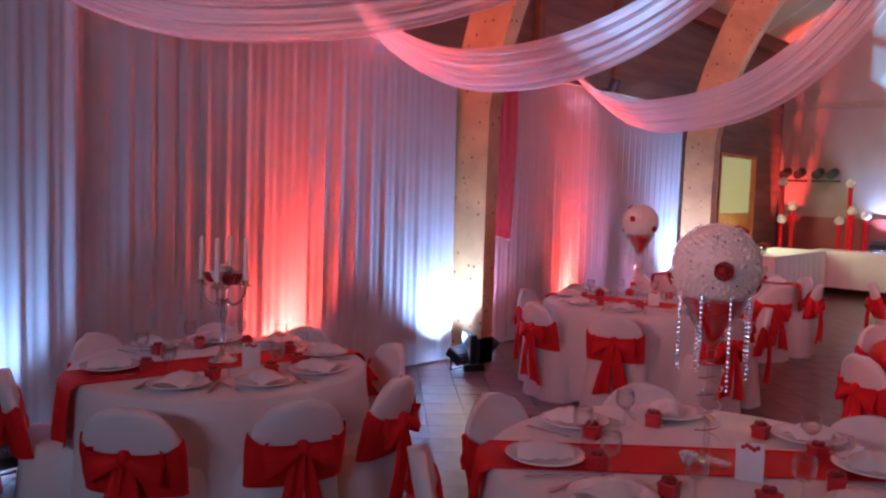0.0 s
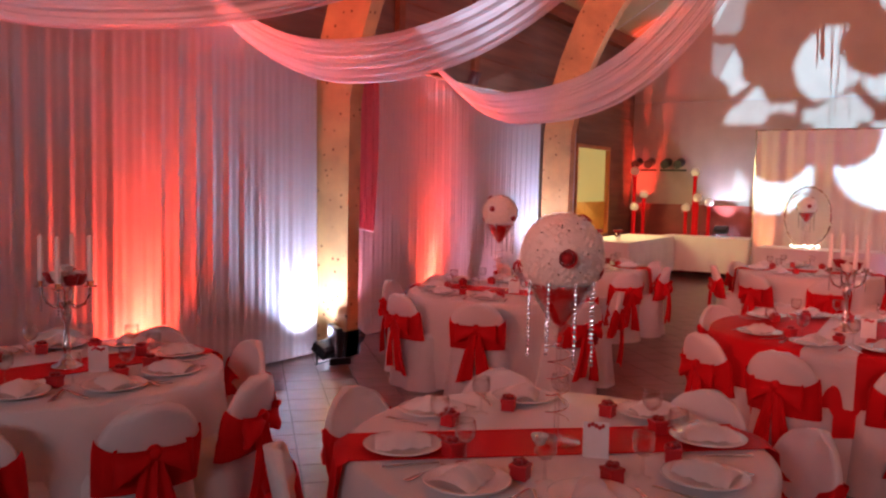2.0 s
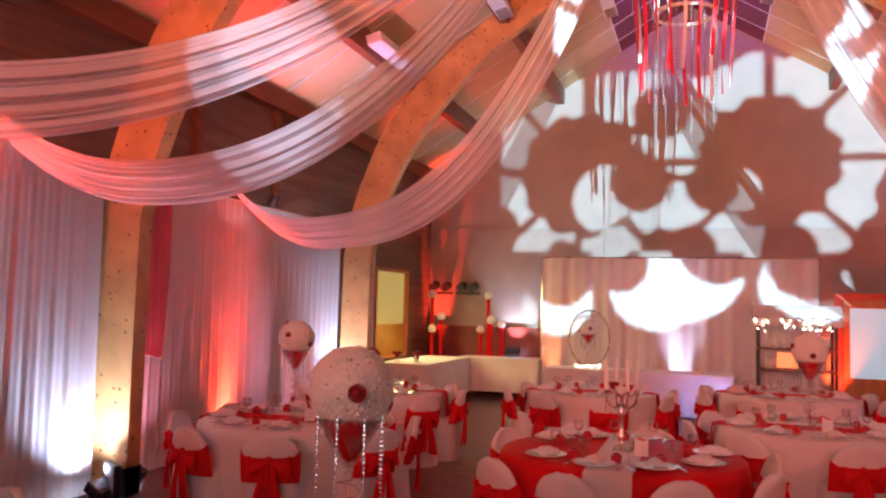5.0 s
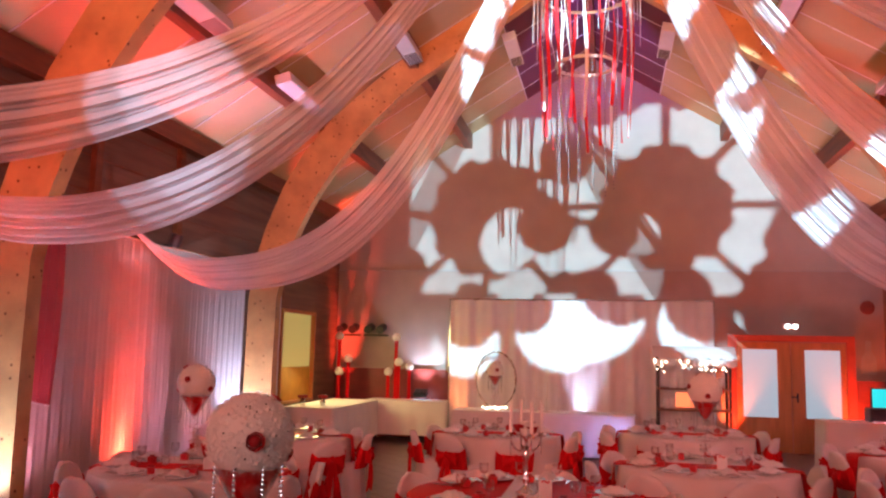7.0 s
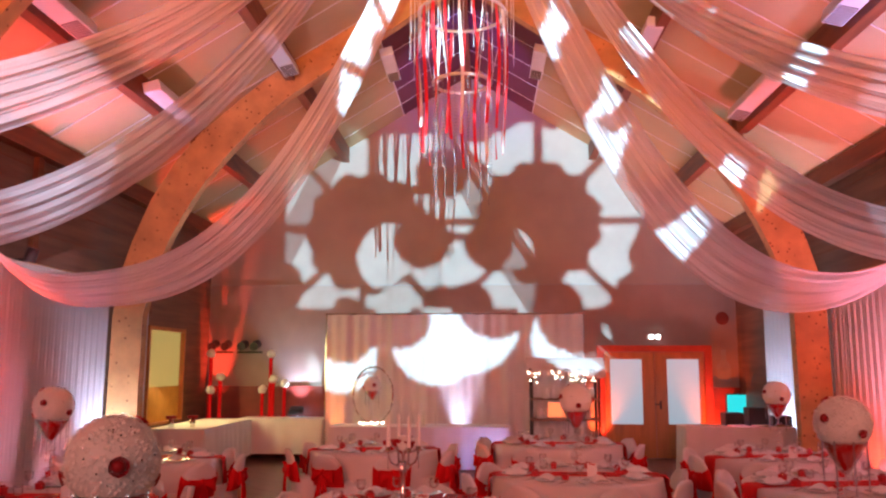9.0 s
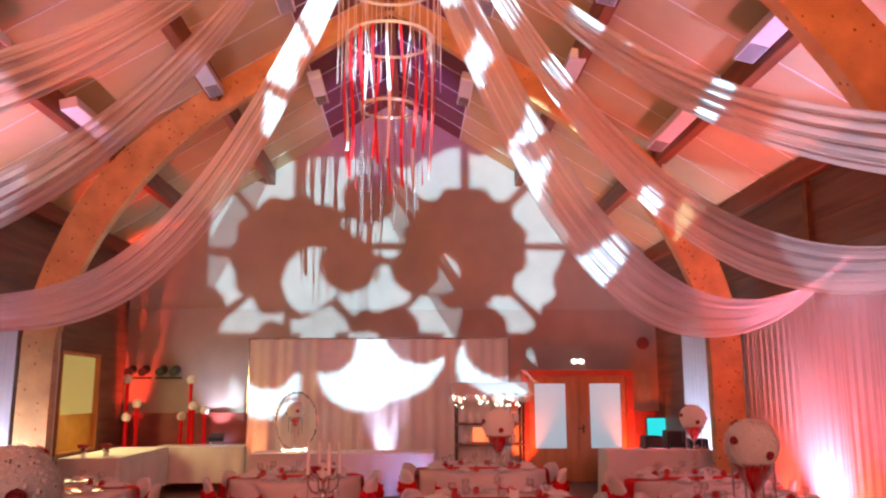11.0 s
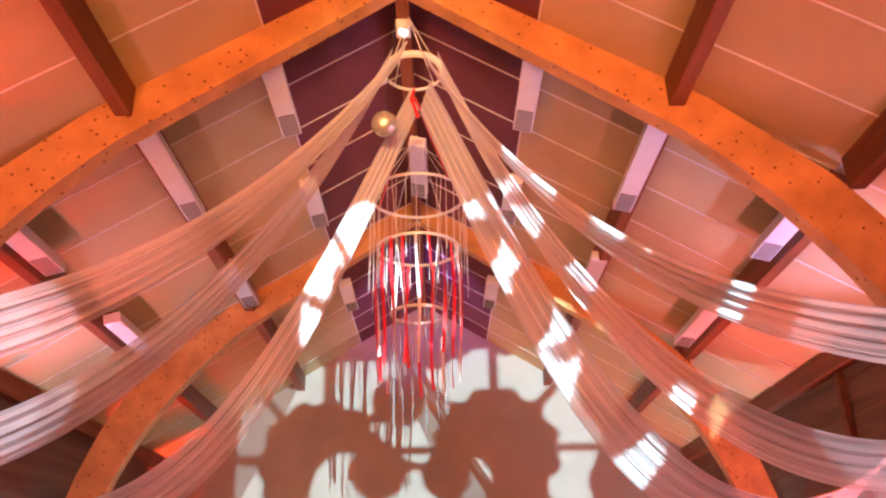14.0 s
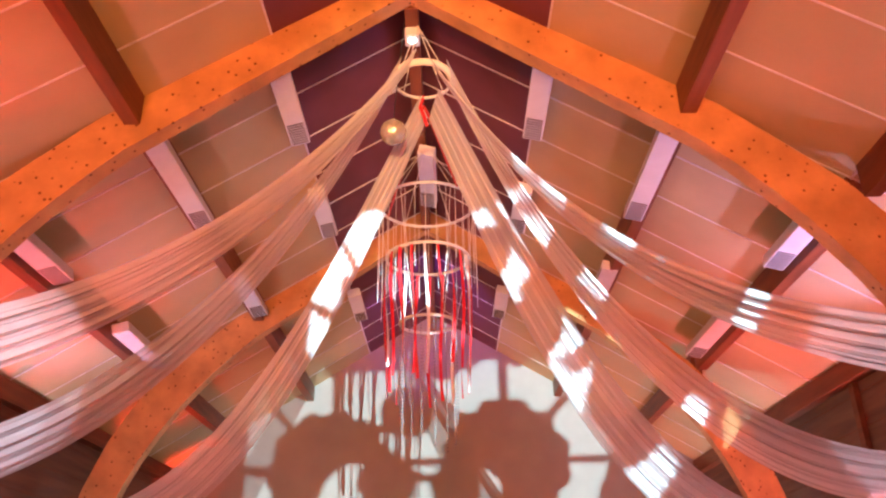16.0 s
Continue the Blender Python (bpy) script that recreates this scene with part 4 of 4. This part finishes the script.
skirted_table("head_table", (-2.4, 14.3), (0.75, 15.0), 0.75, "long head table with a white floor-length skirt")
skirted_table("buffet_table", (-4.4, 15.6), (-2.75, 16.3), 0.79, "white skirted buffet table along the end wall", 0.14)
skirted_table("buffet_table", (-5.0, 12.9), (-4.1, 15.5), 0.8, "white skirted buffet table beside the window", 0.14)
skirted_table("bar_counter", (3.3, 12.5), (4.9, 13.1), 0.9, "white skirted bar counter near the double door", 0.06)
again("flower", lambda: flower_ball(Matrix(), 0, 7), pose(-1.68, 14.6, 0.756, 0, 0, 20))
# oval wire arch round the flower ball on the head table
ob = thing("wire_arch", "round twig wreath hoop standing on the head table", "wreath", pose(-1.68, 14.75, 0.75))
part("hoop", tube([(0.36 * math.cos(2 * math.pi * k / 40), 0, 0.52 + 0.5 * math.sin(2 * math.pi * k / 40)) for k in range(40)], 0.018, 6, None, True), M_SILVER, ob)
bm = bmesh.new()
rnd = random.Random(8)
for k in range(70):
    a = rnd.uniform(0, 6.28)
    ball(bm, (0.36 * math.cos(a) + rnd.gauss(0, 0.015), rnd.gauss(0, 0.015), 0.52 + 0.5 * math.sin(a) + rnd.gauss(0, 0.015)), 0.016, 5, 4)
part("blossoms", bm, M_PETAL, ob)
bm = bmesh.new()
for k in range(24):
    ball(bm, (-0.22 + 0.44 * rnd.random(), -0.1 - 0.1 * rnd.random(), 0.02 + 0.03 * rnd.random()), 0.012, 5, 4)
solid("fairy_lights", bm, M_FAIRY, "warm fairy lights at the foot of the wreath", "string lights", "", "stuff", False, pose(-1.68, 14.7, 0.756))
tallc = [(-1.15, 14.5), (-0.95, 14.62), (-0.75, 14.5), (-0.55, 14.6)]
for x, y in tallc:
    again("taper", lambda: (lambda o: (part("stick", lathe([(0, 0), (0.04, 0), (0.04, 0.008), (0.008, 0.02), (0.007, 0.22), (0.018, 0.24), (0, 0.242)], 12), M_GLASS, o, "glass stick", True), part("taper_candle", lathe([(0.012, 0.23), (0.01, 0.5), (0, 0.51)], 10), M_WAX, o, "white taper"), o)[-1])(thing("candle_holder", "tall white taper candle on a clear stick", "candle", None, "taper candles")), pose(x, y, 0.756))

# sweets cart with a canopy
ob = thing("candy_cart", "sweets cart with white canopy, shelves and fairy lights", "cart", pose(1.72, 14.7, 0))
for x in (-0.58, 0.58):
    for y in (-0.25, 0.25):
        part("post", boxed((x - 0.02, y - 0.02, 0), (x + 0.02, y + 0.02, 1.75)), M_BLACK, ob)
for z in (0.45, 0.85, 1.2):
    part("shelf", boxed((-0.6, -0.28, z), (0.6, 0.28, z + 0.03), 0.005), M_WALLWOOD, ob)
part("canopy", sheet(lambda u, v: (-0.68 + 1.36 * u, -0.36 + 0.72 * v, 1.72 + 0.22 * math.sin(v * math.pi) + 0.03 * math.sin(u * 40) * (abs(v - 0.5) > 0.42)), 40, 12), M_LINEN, ob, "white cloth canopy", True)
part("valance", sheet(lambda u, v: (-0.68 + 1.36 * u, -0.37 + 0.01 * math.sin(u * 50), 1.72 - 0.13 * v * (0.75 + 0.25 * abs(math.sin(u * 22)))), 60, 3), M_LINEN, ob)
bm = bmesh.new()
for k in range(30):
    ball(bm, (-0.65 + 1.3 * rnd.random(), -0.385, 1.5 + 0.2 * rnd.random()), 0.011, 5, 4)
tagged(part("fairy_lights", bm, M_FAIRY, ob, "warm fairy lights"), "", "", "", "stuff")
for k in range(14):
    z = rnd.choice((0.48, 0.88, 1.23))
    x, y = rnd.uniform(-0.5, 0.5), rnd.uniform(-0.2, 0.15)
    part("jar", lathe([(0, 0), (0.055, 0), (0.06, 0.1), (0.045, 0.15), (0.045, 0.17), (0, 0.17)], 12, None, (x, y, z)), M_CHINA, ob, "", True)
part("red_lamp", boxed((-0.28, 0.05, 0.9), (0.05, 0.1, 1.15)), glow("red_cart_lamp", (1, 0.2, 0.06), 1.5), ob, "glowing red panel")

# double door
door = thing("door_1", "varnished double door with tall frosted panes in a red-lit frame", "door", None, "", "structure")
y = YB
part("door_frame", box(box(boxed((2.55, y - 0.07, 0), (2.7, y + 0.0, 2.2)), (4.66, y - 0.07, 0), (4.81, y, 2.2)), (2.7, y - 0.07, 2.08), (4.66, y, 2.2)), M_DFRAME, door, "red-lit door frame")
for x0, x1 in ((2.71, 3.675), (3.685, 4.65)):
    a, b = (x0 + 0.1, x1 - 0.24) if x0 < 3 else (x0 + 0.24, x1 - 0.1)
    lf = part("door_leaf", box(box(box(boxed((x0, y - 0.05, 0.01), (a, y - 0.005, 2.07)), (b, y - 0.05, 0.01), (x1, y - 0.005, 2.07)), (a, y - 0.05, 0.01), (b, y - 0.005, 0.66)), (a, y - 0.05, 1.93), (b, y - 0.005, 2.07)), M_DOOR, door)
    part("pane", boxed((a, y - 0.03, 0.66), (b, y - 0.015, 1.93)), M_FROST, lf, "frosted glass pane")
part("door_handle", tube([(3.78, y - 0.05, 1.05), (3.78, y - 0.1, 1.05), (3.66, y - 0.1, 1.05)], 0.012), M_BLACK, door, "black lever handle")
part("lock_plate", boxed((3.76, y - 0.055, 0.95), (3.8, y - 0.048, 1.12)), M_BLACK, door)

ob = thing("exit_lamp", "twin-head white emergency lamp above the door", "emergency light", pose(3.7, YB - 0.06, 2.37))
part("base", boxed((-0.14, -0.01, -0.05), (0.14, 0.06, 0.05), 0.01), M_METALW, ob)
for x in (-0.07, 0.07):
    part("lamp_head", ball(bmesh.new(), (x, -0.03, 0), 0.045, 12, 8), M_EXIT, ob, "lit lens")
solid("round_sign", lathe([(0, 0), (0.13, 0), (0.13, 0.015), (0.1, 0.02), (0, 0.02)], 28), M_MAROON, "round dark red wall sign", "sign", "", "", False, pose(5.06, YB - 0.002, 2.74, 90))
solid("bottle_sign", extrude_outline([(-0.13, 0), (0.13, 0), (0.13, 0.3), (0.05, 0.42), (0.05, 0.62), (-0.05, 0.62), (-0.05, 0.42), (-0.13, 0.3)], -0.012, 0), M_PAPER, "pale bottle-shaped wall sign", "sign", "", "", False, pose(5.05, YB - 0.003, 1.5))
ob = thing("fuse_box_screen", "small teal lit screen on the end wall", "screen", pose(5.16, 16.2, 0.85))
part("casing", boxed((-0.2, 0, -0.02), (0.2, 0.06, 0.42), 0.01), M_BLACK, ob)
part("display", boxed((-0.18, -0.004, 0), (0.18, 0.0, 0.4)), M_TEAL, ob, "teal display")
part("bracket", boxed((-0.03, 0.06, 0.1), (0.03, 0.36, 0.2)), M_BLACK, ob)
for dx, h in ((4.05, 0.2), (4.4, 0.28), (4.75, 0.16)):
    ob = thing("drinks_machine", "black machine standing on the bar counter", "appliance", pose(dx, 12.75, 0.9), "bar machines")
    part("body", boxed((-0.14, -0.15, 0), (0.14, 0.15, h), 0.02), M_BLACK, ob)
    part("tray", boxed((-0.12, -0.2, 0), (0.12, -0.15, 0.03)), M_STEEL, ob)

# window in the west wall
win = thing("window_1", "tall window with yellow blind over an amber panel", "window", None, "", "structure")
part("blind", boxed((-5.42, 13.55, 1.42), (-5.38, 15.1, 2.42)), M_YELLOW, win, "lit yellow blind")
part("amber_panel", boxed((-5.42, 13.55, 0.8), (-5.37, 15.1, 1.42)), M_AMBER, win, "amber lower panel")
part("window_frame", box(box(box(boxed((-5.4, 13.5, 0.78), (-5.3, 13.56, 2.46)), (-5.4, 15.1, 0.78), (-5.3, 15.16, 2.46)), (-5.4, 13.56, 2.4), (-5.3, 15.1, 2.46)), (-5.4, 13.56, 0.78), (-5.28, 15.1, 0.82)), M_DOOR, win)

# red columns with flower balls behind the buffet
for x, y, h in ((-5.0, 15.75, 2.0), (-4.85, 15.9, 1.55), (-4.98, 15.72, 1.3), (-3.95, 16.25, 2.0), (-3.88, 16.2, 1.5), (-3.65, 16.2, 1.42), (-4.12, 16.3, 1.3)):
    ob = thing("flower_column", "slim red glass column topped by a white blossom ball", "centrepiece", pose(x, y, 0.79), "flower columns")
    part("column", lathe([(0, 0), (0.06, 0), (0.06, 0.01), (0.035, 0.02), (0.035, h - 0.79 - 0.08), (0.05, h - 0.79 - 0.05), (0, h - 0.79 - 0.05)], 14), M_SASH, ob, "", True)
    bm = ball(bmesh.new(), (0, 0, h - 0.79 + 0.02), 0.085, 14, 10)
    for v in bm.verts:
        v.co += Vector((rnd.gauss(0, 0.006), rnd.gauss(0, 0.006), rnd.gauss(0, 0.006)))
    part("blossom_ball", bm, M_PETAL, ob)
for x in (-5.05, -4.45):
    ob = thing("stage_spot_bar", "pair of black stage spots on a wall bar", "stage light", pose(x, YB, 2.2), "wall spots")
    part("bar", boxed((-0.26, -0.12, -0.16), (0.26, -0.08, -0.12)), M_BLACK, ob)
    part("bracket", boxed((-0.02, -0.1, -0.16), (0.02, 0.0, -0.12)), M_BLACK, ob)
    for dx in (-0.13, 0.13):
        part("lamp_can", tube([(dx, -0.28, -0.03), (dx, -0.02, 0.03)], 0.085, 14), M_BLACK, ob, "black lamp can")
for x, y in ((-4.75, 13.2), (-4.45, 13.35)):
    ob = thing("roses_vase", "small vase of red roses on the buffet", "flowers", pose(x, y, 0.806), "buffet flowers")
    part("vase", lathe([(0, 0), (0.04, 0), (0.05, 0.06), (0.03, 0.12), (0, 0.1)], 14), M_SILVER, ob, "", True)
    for k in range(5):
        part("rose", rose_mesh(bmesh.new(), (0.05 * math.cos(k * 1.3), 0.05 * math.sin(k * 1.3), 0.15), 0.04, k), M_ROSE, ob)


# floor floodlights
def floodlight(x, y, lens, turn):
    ob = thing("led_floodlight", "black LED floodlight on a bracket at the curtain foot", "floodlight", pose(x, y, 0, 0, 0, turn), "floor floodlights")
    bm = boxed((-0.13, -0.05, -0.09), (0.13, 0.05, 0.09), 0.015)
    bm.transform(pose(0, 0, 0.13, -60))
    part("housing", bm, M_BLACK, ob)
    bm = boxed((-0.11, 0.051, -0.07), (0.11, 0.056, 0.07))
    bm.transform(pose(0, 0, 0.13, -60))
    part("lens", bm, lens, ob, "lit lens")
    part("bracket", tube([(-0.15, 0, 0.13), (-0.15, 0, 0.01), (0.15, 0, 0.01), (0.15, 0, 0.13)], 0.01), M_BLACK, ob)
    bm = bmesh.new()
    for k in range(6):
        box(bm, (-0.1 + 0.036 * k, -0.075, 0.06), (-0.09 + 0.036 * k, -0.03, 0.16))
    part("cooling_fins", bm, M_BLACK, ob)
    return ob


# each lamp gets a housing, the added pink fill too
for x, y, colour, power, angle in UPLIGHTS:
    floodlight(x + (0.12 if x < 0 else -0.12), y, M_REDLENS if colour == RED else M_LENS, 90 if x < 0 else -90)
ob = floodlight(-3.39, 16.15, M_LENS, 0)
ob.location.z = 0.79
ob = thing("flood_panel", "upright black flood panel on the floor beside the post", "floodlight", pose(-4.62, 6.02, 0, 0, 0, -35))
part("casing", boxed((-0.16, -0.03, 0.06), (0.16, 0.03, 0.34), 0.012), M_BLACK, ob)
part("glass", boxed((-0.13, -0.036, 0.1), (0.13, -0.03, 0.31)), M_GREYGLASS, ob, "grey reflecting front glass")
for sx in (-1, 1):
    part("foot", boxed((sx * 0.165 - 0.015, -0.1, 0), (sx * 0.165 + 0.015, 0.1, 0.06)), M_BLACK, ob)

# made-up housings for the roof fill spots
for x, y, colour, power in ROOF_FILLS:
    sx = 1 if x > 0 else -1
    ob = thing("roof_spot_can", "small black can added as housing of a roof fill spot", "spotlight", pose(x, y, 3.1), "roof spots")
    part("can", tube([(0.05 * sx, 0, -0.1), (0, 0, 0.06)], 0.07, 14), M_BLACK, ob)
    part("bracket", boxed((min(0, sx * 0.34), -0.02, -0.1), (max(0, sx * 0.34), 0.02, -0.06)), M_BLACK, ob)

# projector with its cut-out plate
pj = thing("projector", "black pattern projector on the rear wall", "projector", Matrix())
AXIS = (Vector((0.1, YB, 4.3)) - PROJ).normalized()
part("casing", boxed((PROJ.x - 0.2, PROJ.y - 0.75, PROJ.z - 0.15), (PROJ.x + 0.2, PROJ.y - 0.12, PROJ.z + 0.15), 0.02), M_BLACK, pj)
part("wall_arm", boxed((PROJ.x - 0.04, YF, PROJ.z - 0.3), (PROJ.x + 0.04, PROJ.y - 0.3, PROJ.z - 0.15)), M_BLACK, pj)


def inside(x, z, cx, cz, r):
    return math.hypot(x - cx, z - cz) < r


def lit(x, z):
    """Whether the cut-out lets light through towards the gable at x, z."""
    if z > 7.65 or z > 8.1 - 0.62 * abs(x) and x > 0:
        return False
    # foot of the pattern: crescents on the backdrop
    if z < 2.95:
        middle = (inside(x, z, -0.15, 2.57, 1.1) or inside(x, z, -0.715, 2.18, 0.93)) and not inside(x, z, 0.44, 2.96, 0.79) and not inside(x, z, -1.455, 2.57, 0.6)
        west = inside(x, z, -2.62, 1.78, 0.68) and not inside(x, z, -2.59, 2.31, 0.64)
        east = inside(x, z, 2.02, 2.17, 0.86) and not inside(x, z, 2.0, 2.62, 0.72)
        if middle or west or east:
            return True
        if z < 2.6 or inside(x, z, -2.59, 2.31, 0.64) or inside(x, z, 2.0, 2.62, 0.75):
            return False
        return (-1.9 < x < -1.2 or 1.0 < x < 1.25) and z > 2.8
    if x < -3.8:
        return False
    # two scalloped wheels with a hole each, a bright rim and grey spokes
    best = 9.0
    for cx, cz, n, start, hole, plug in ((-2.1, 4.53, 11, 0.2, (-1.57, 4.0, 0.72), (-0.95, 4.35, 0.58)), (1.45, 4.72, 12, 0.0, (0.9, 4.15, 0.42), (0.42, 4.25, 0.5))):
        dx, dz = x - cx, z - cz
        r, a = math.hypot(dx, dz), math.atan2(dz, dx)
        if inside(x, z, *plug):
            return False
        if inside(x, z, *hole) and r < 1.2:
            return True
        if r < 1.17 + 0.15 * abs(math.sin(n * a / 2)):
            return False
        if r < 2.2 and abs(math.sin(4 * a + start)) < 0.34 / r:
            return False
        rim = 1.95 + 0.2 * abs(math.sin(n * a / 2 + 0.8))
        best = min(best, r - rim)
    for cx, cz, r in ((0.0, 2.95, 0.52), (-0.55, 3.0, 0.42), (-0.55, 5.75, 0.55), (0.15, 6.9, 0.5), (3.75, 4.0, 0.5), (-3.95, 3.4, 0.55), (-2.5, 2.9, 0.3), (1.8, 3.0, 0.5)):
        if inside(x, z, cx, cz, r):
            return False
    if best < 0:
        return True
    # stray slivers outside the rims
    far = math.hypot(x - 0.15, (z - 4.3) * 1.1)
    a = math.atan2(z - 4.3, x - 0.15)
    if far < 4.3:
        return abs(x + 0.3) < 1.2 and 3.0 < z < 6.6
    return x > 1.0 and 3.6 < z < 6.4 and far > 4.9 and math.sin(9 * a + 2.2 * math.sin(far * 1.7)) > 0.86 and math.sin(far * 4.2 + 2 * a) > -0.3


D = 0.9
bm = bmesh.new()
cells = {}
nx, nz = 380, 320
def goal(i, j):
    return Vector((-9.5 + 19.0 * i / nx, YB, -4.8 + 17.0 * j / nz))
def corner(i, j):
    if (i, j) not in cells:
        d = goal(i, j) - PROJ
        cells[i, j] = bm.verts.new(PROJ + d * (D / d.y))
    return cells[i, j]
for i in range(nx):
    for j in range(nz):
        c = goal(i + 0.5, j + 0.5)
        if not lit(c.x, c.z):
            bm.faces.new((corner(i, j), corner(i + 1, j), corner(i + 1, j + 1), corner(i, j + 1)))
part("cutout_plate", bm, M_BLACK, pj, "black cut-out plate in front of the lens")

# ---- floor tiles ----
TS = 0.3
bm = boxed((-0.5 * TS + 0.003, -0.5 * TS + 0.003, -0.012), (0.5 * TS - 0.003, 0.5 * TS - 0.003, 0.0))
tile_mesh = bpy.data.meshes.new("tile")
bm.to_mesh(tile_mesh)
bm.free()
tile_mesh.materials.append(M_TILE)
rest = bmesh.new()
c45 = math.cos(math.pi / 4)
count = 0
for i in range(-60, 61):
    for j in range(-60, 61):
        u, v = i * TS, j * TS
        x, y = (u - v) * c45, (u + v) * c45 + 6
        if abs(x) > W - 0.1 or y < YF or y > YB - 0.1:
            continue
        if -4.6 < x < -1.0 and 2.6 < y < 7.2 and count < 300:
            ob = new("tile", tile_mesh)
            ob.parent = floor
            ob.matrix_world = pose(x, y, 0, 0, 0, 45)
            count += 1
        else:
            h = TS / 2 - 0.003
            vs = [rest.verts.new((x + (a - b) * c45 * h, y + (a + b) * c45 * h, 0.0)) for a, b in ((-1, -1), (1, -1), (1, 1), (-1, 1))]
            rest.faces.new(vs)
ob = part("tiles", rest, M_TILE, floor)
ob["kind"] = "stuff"
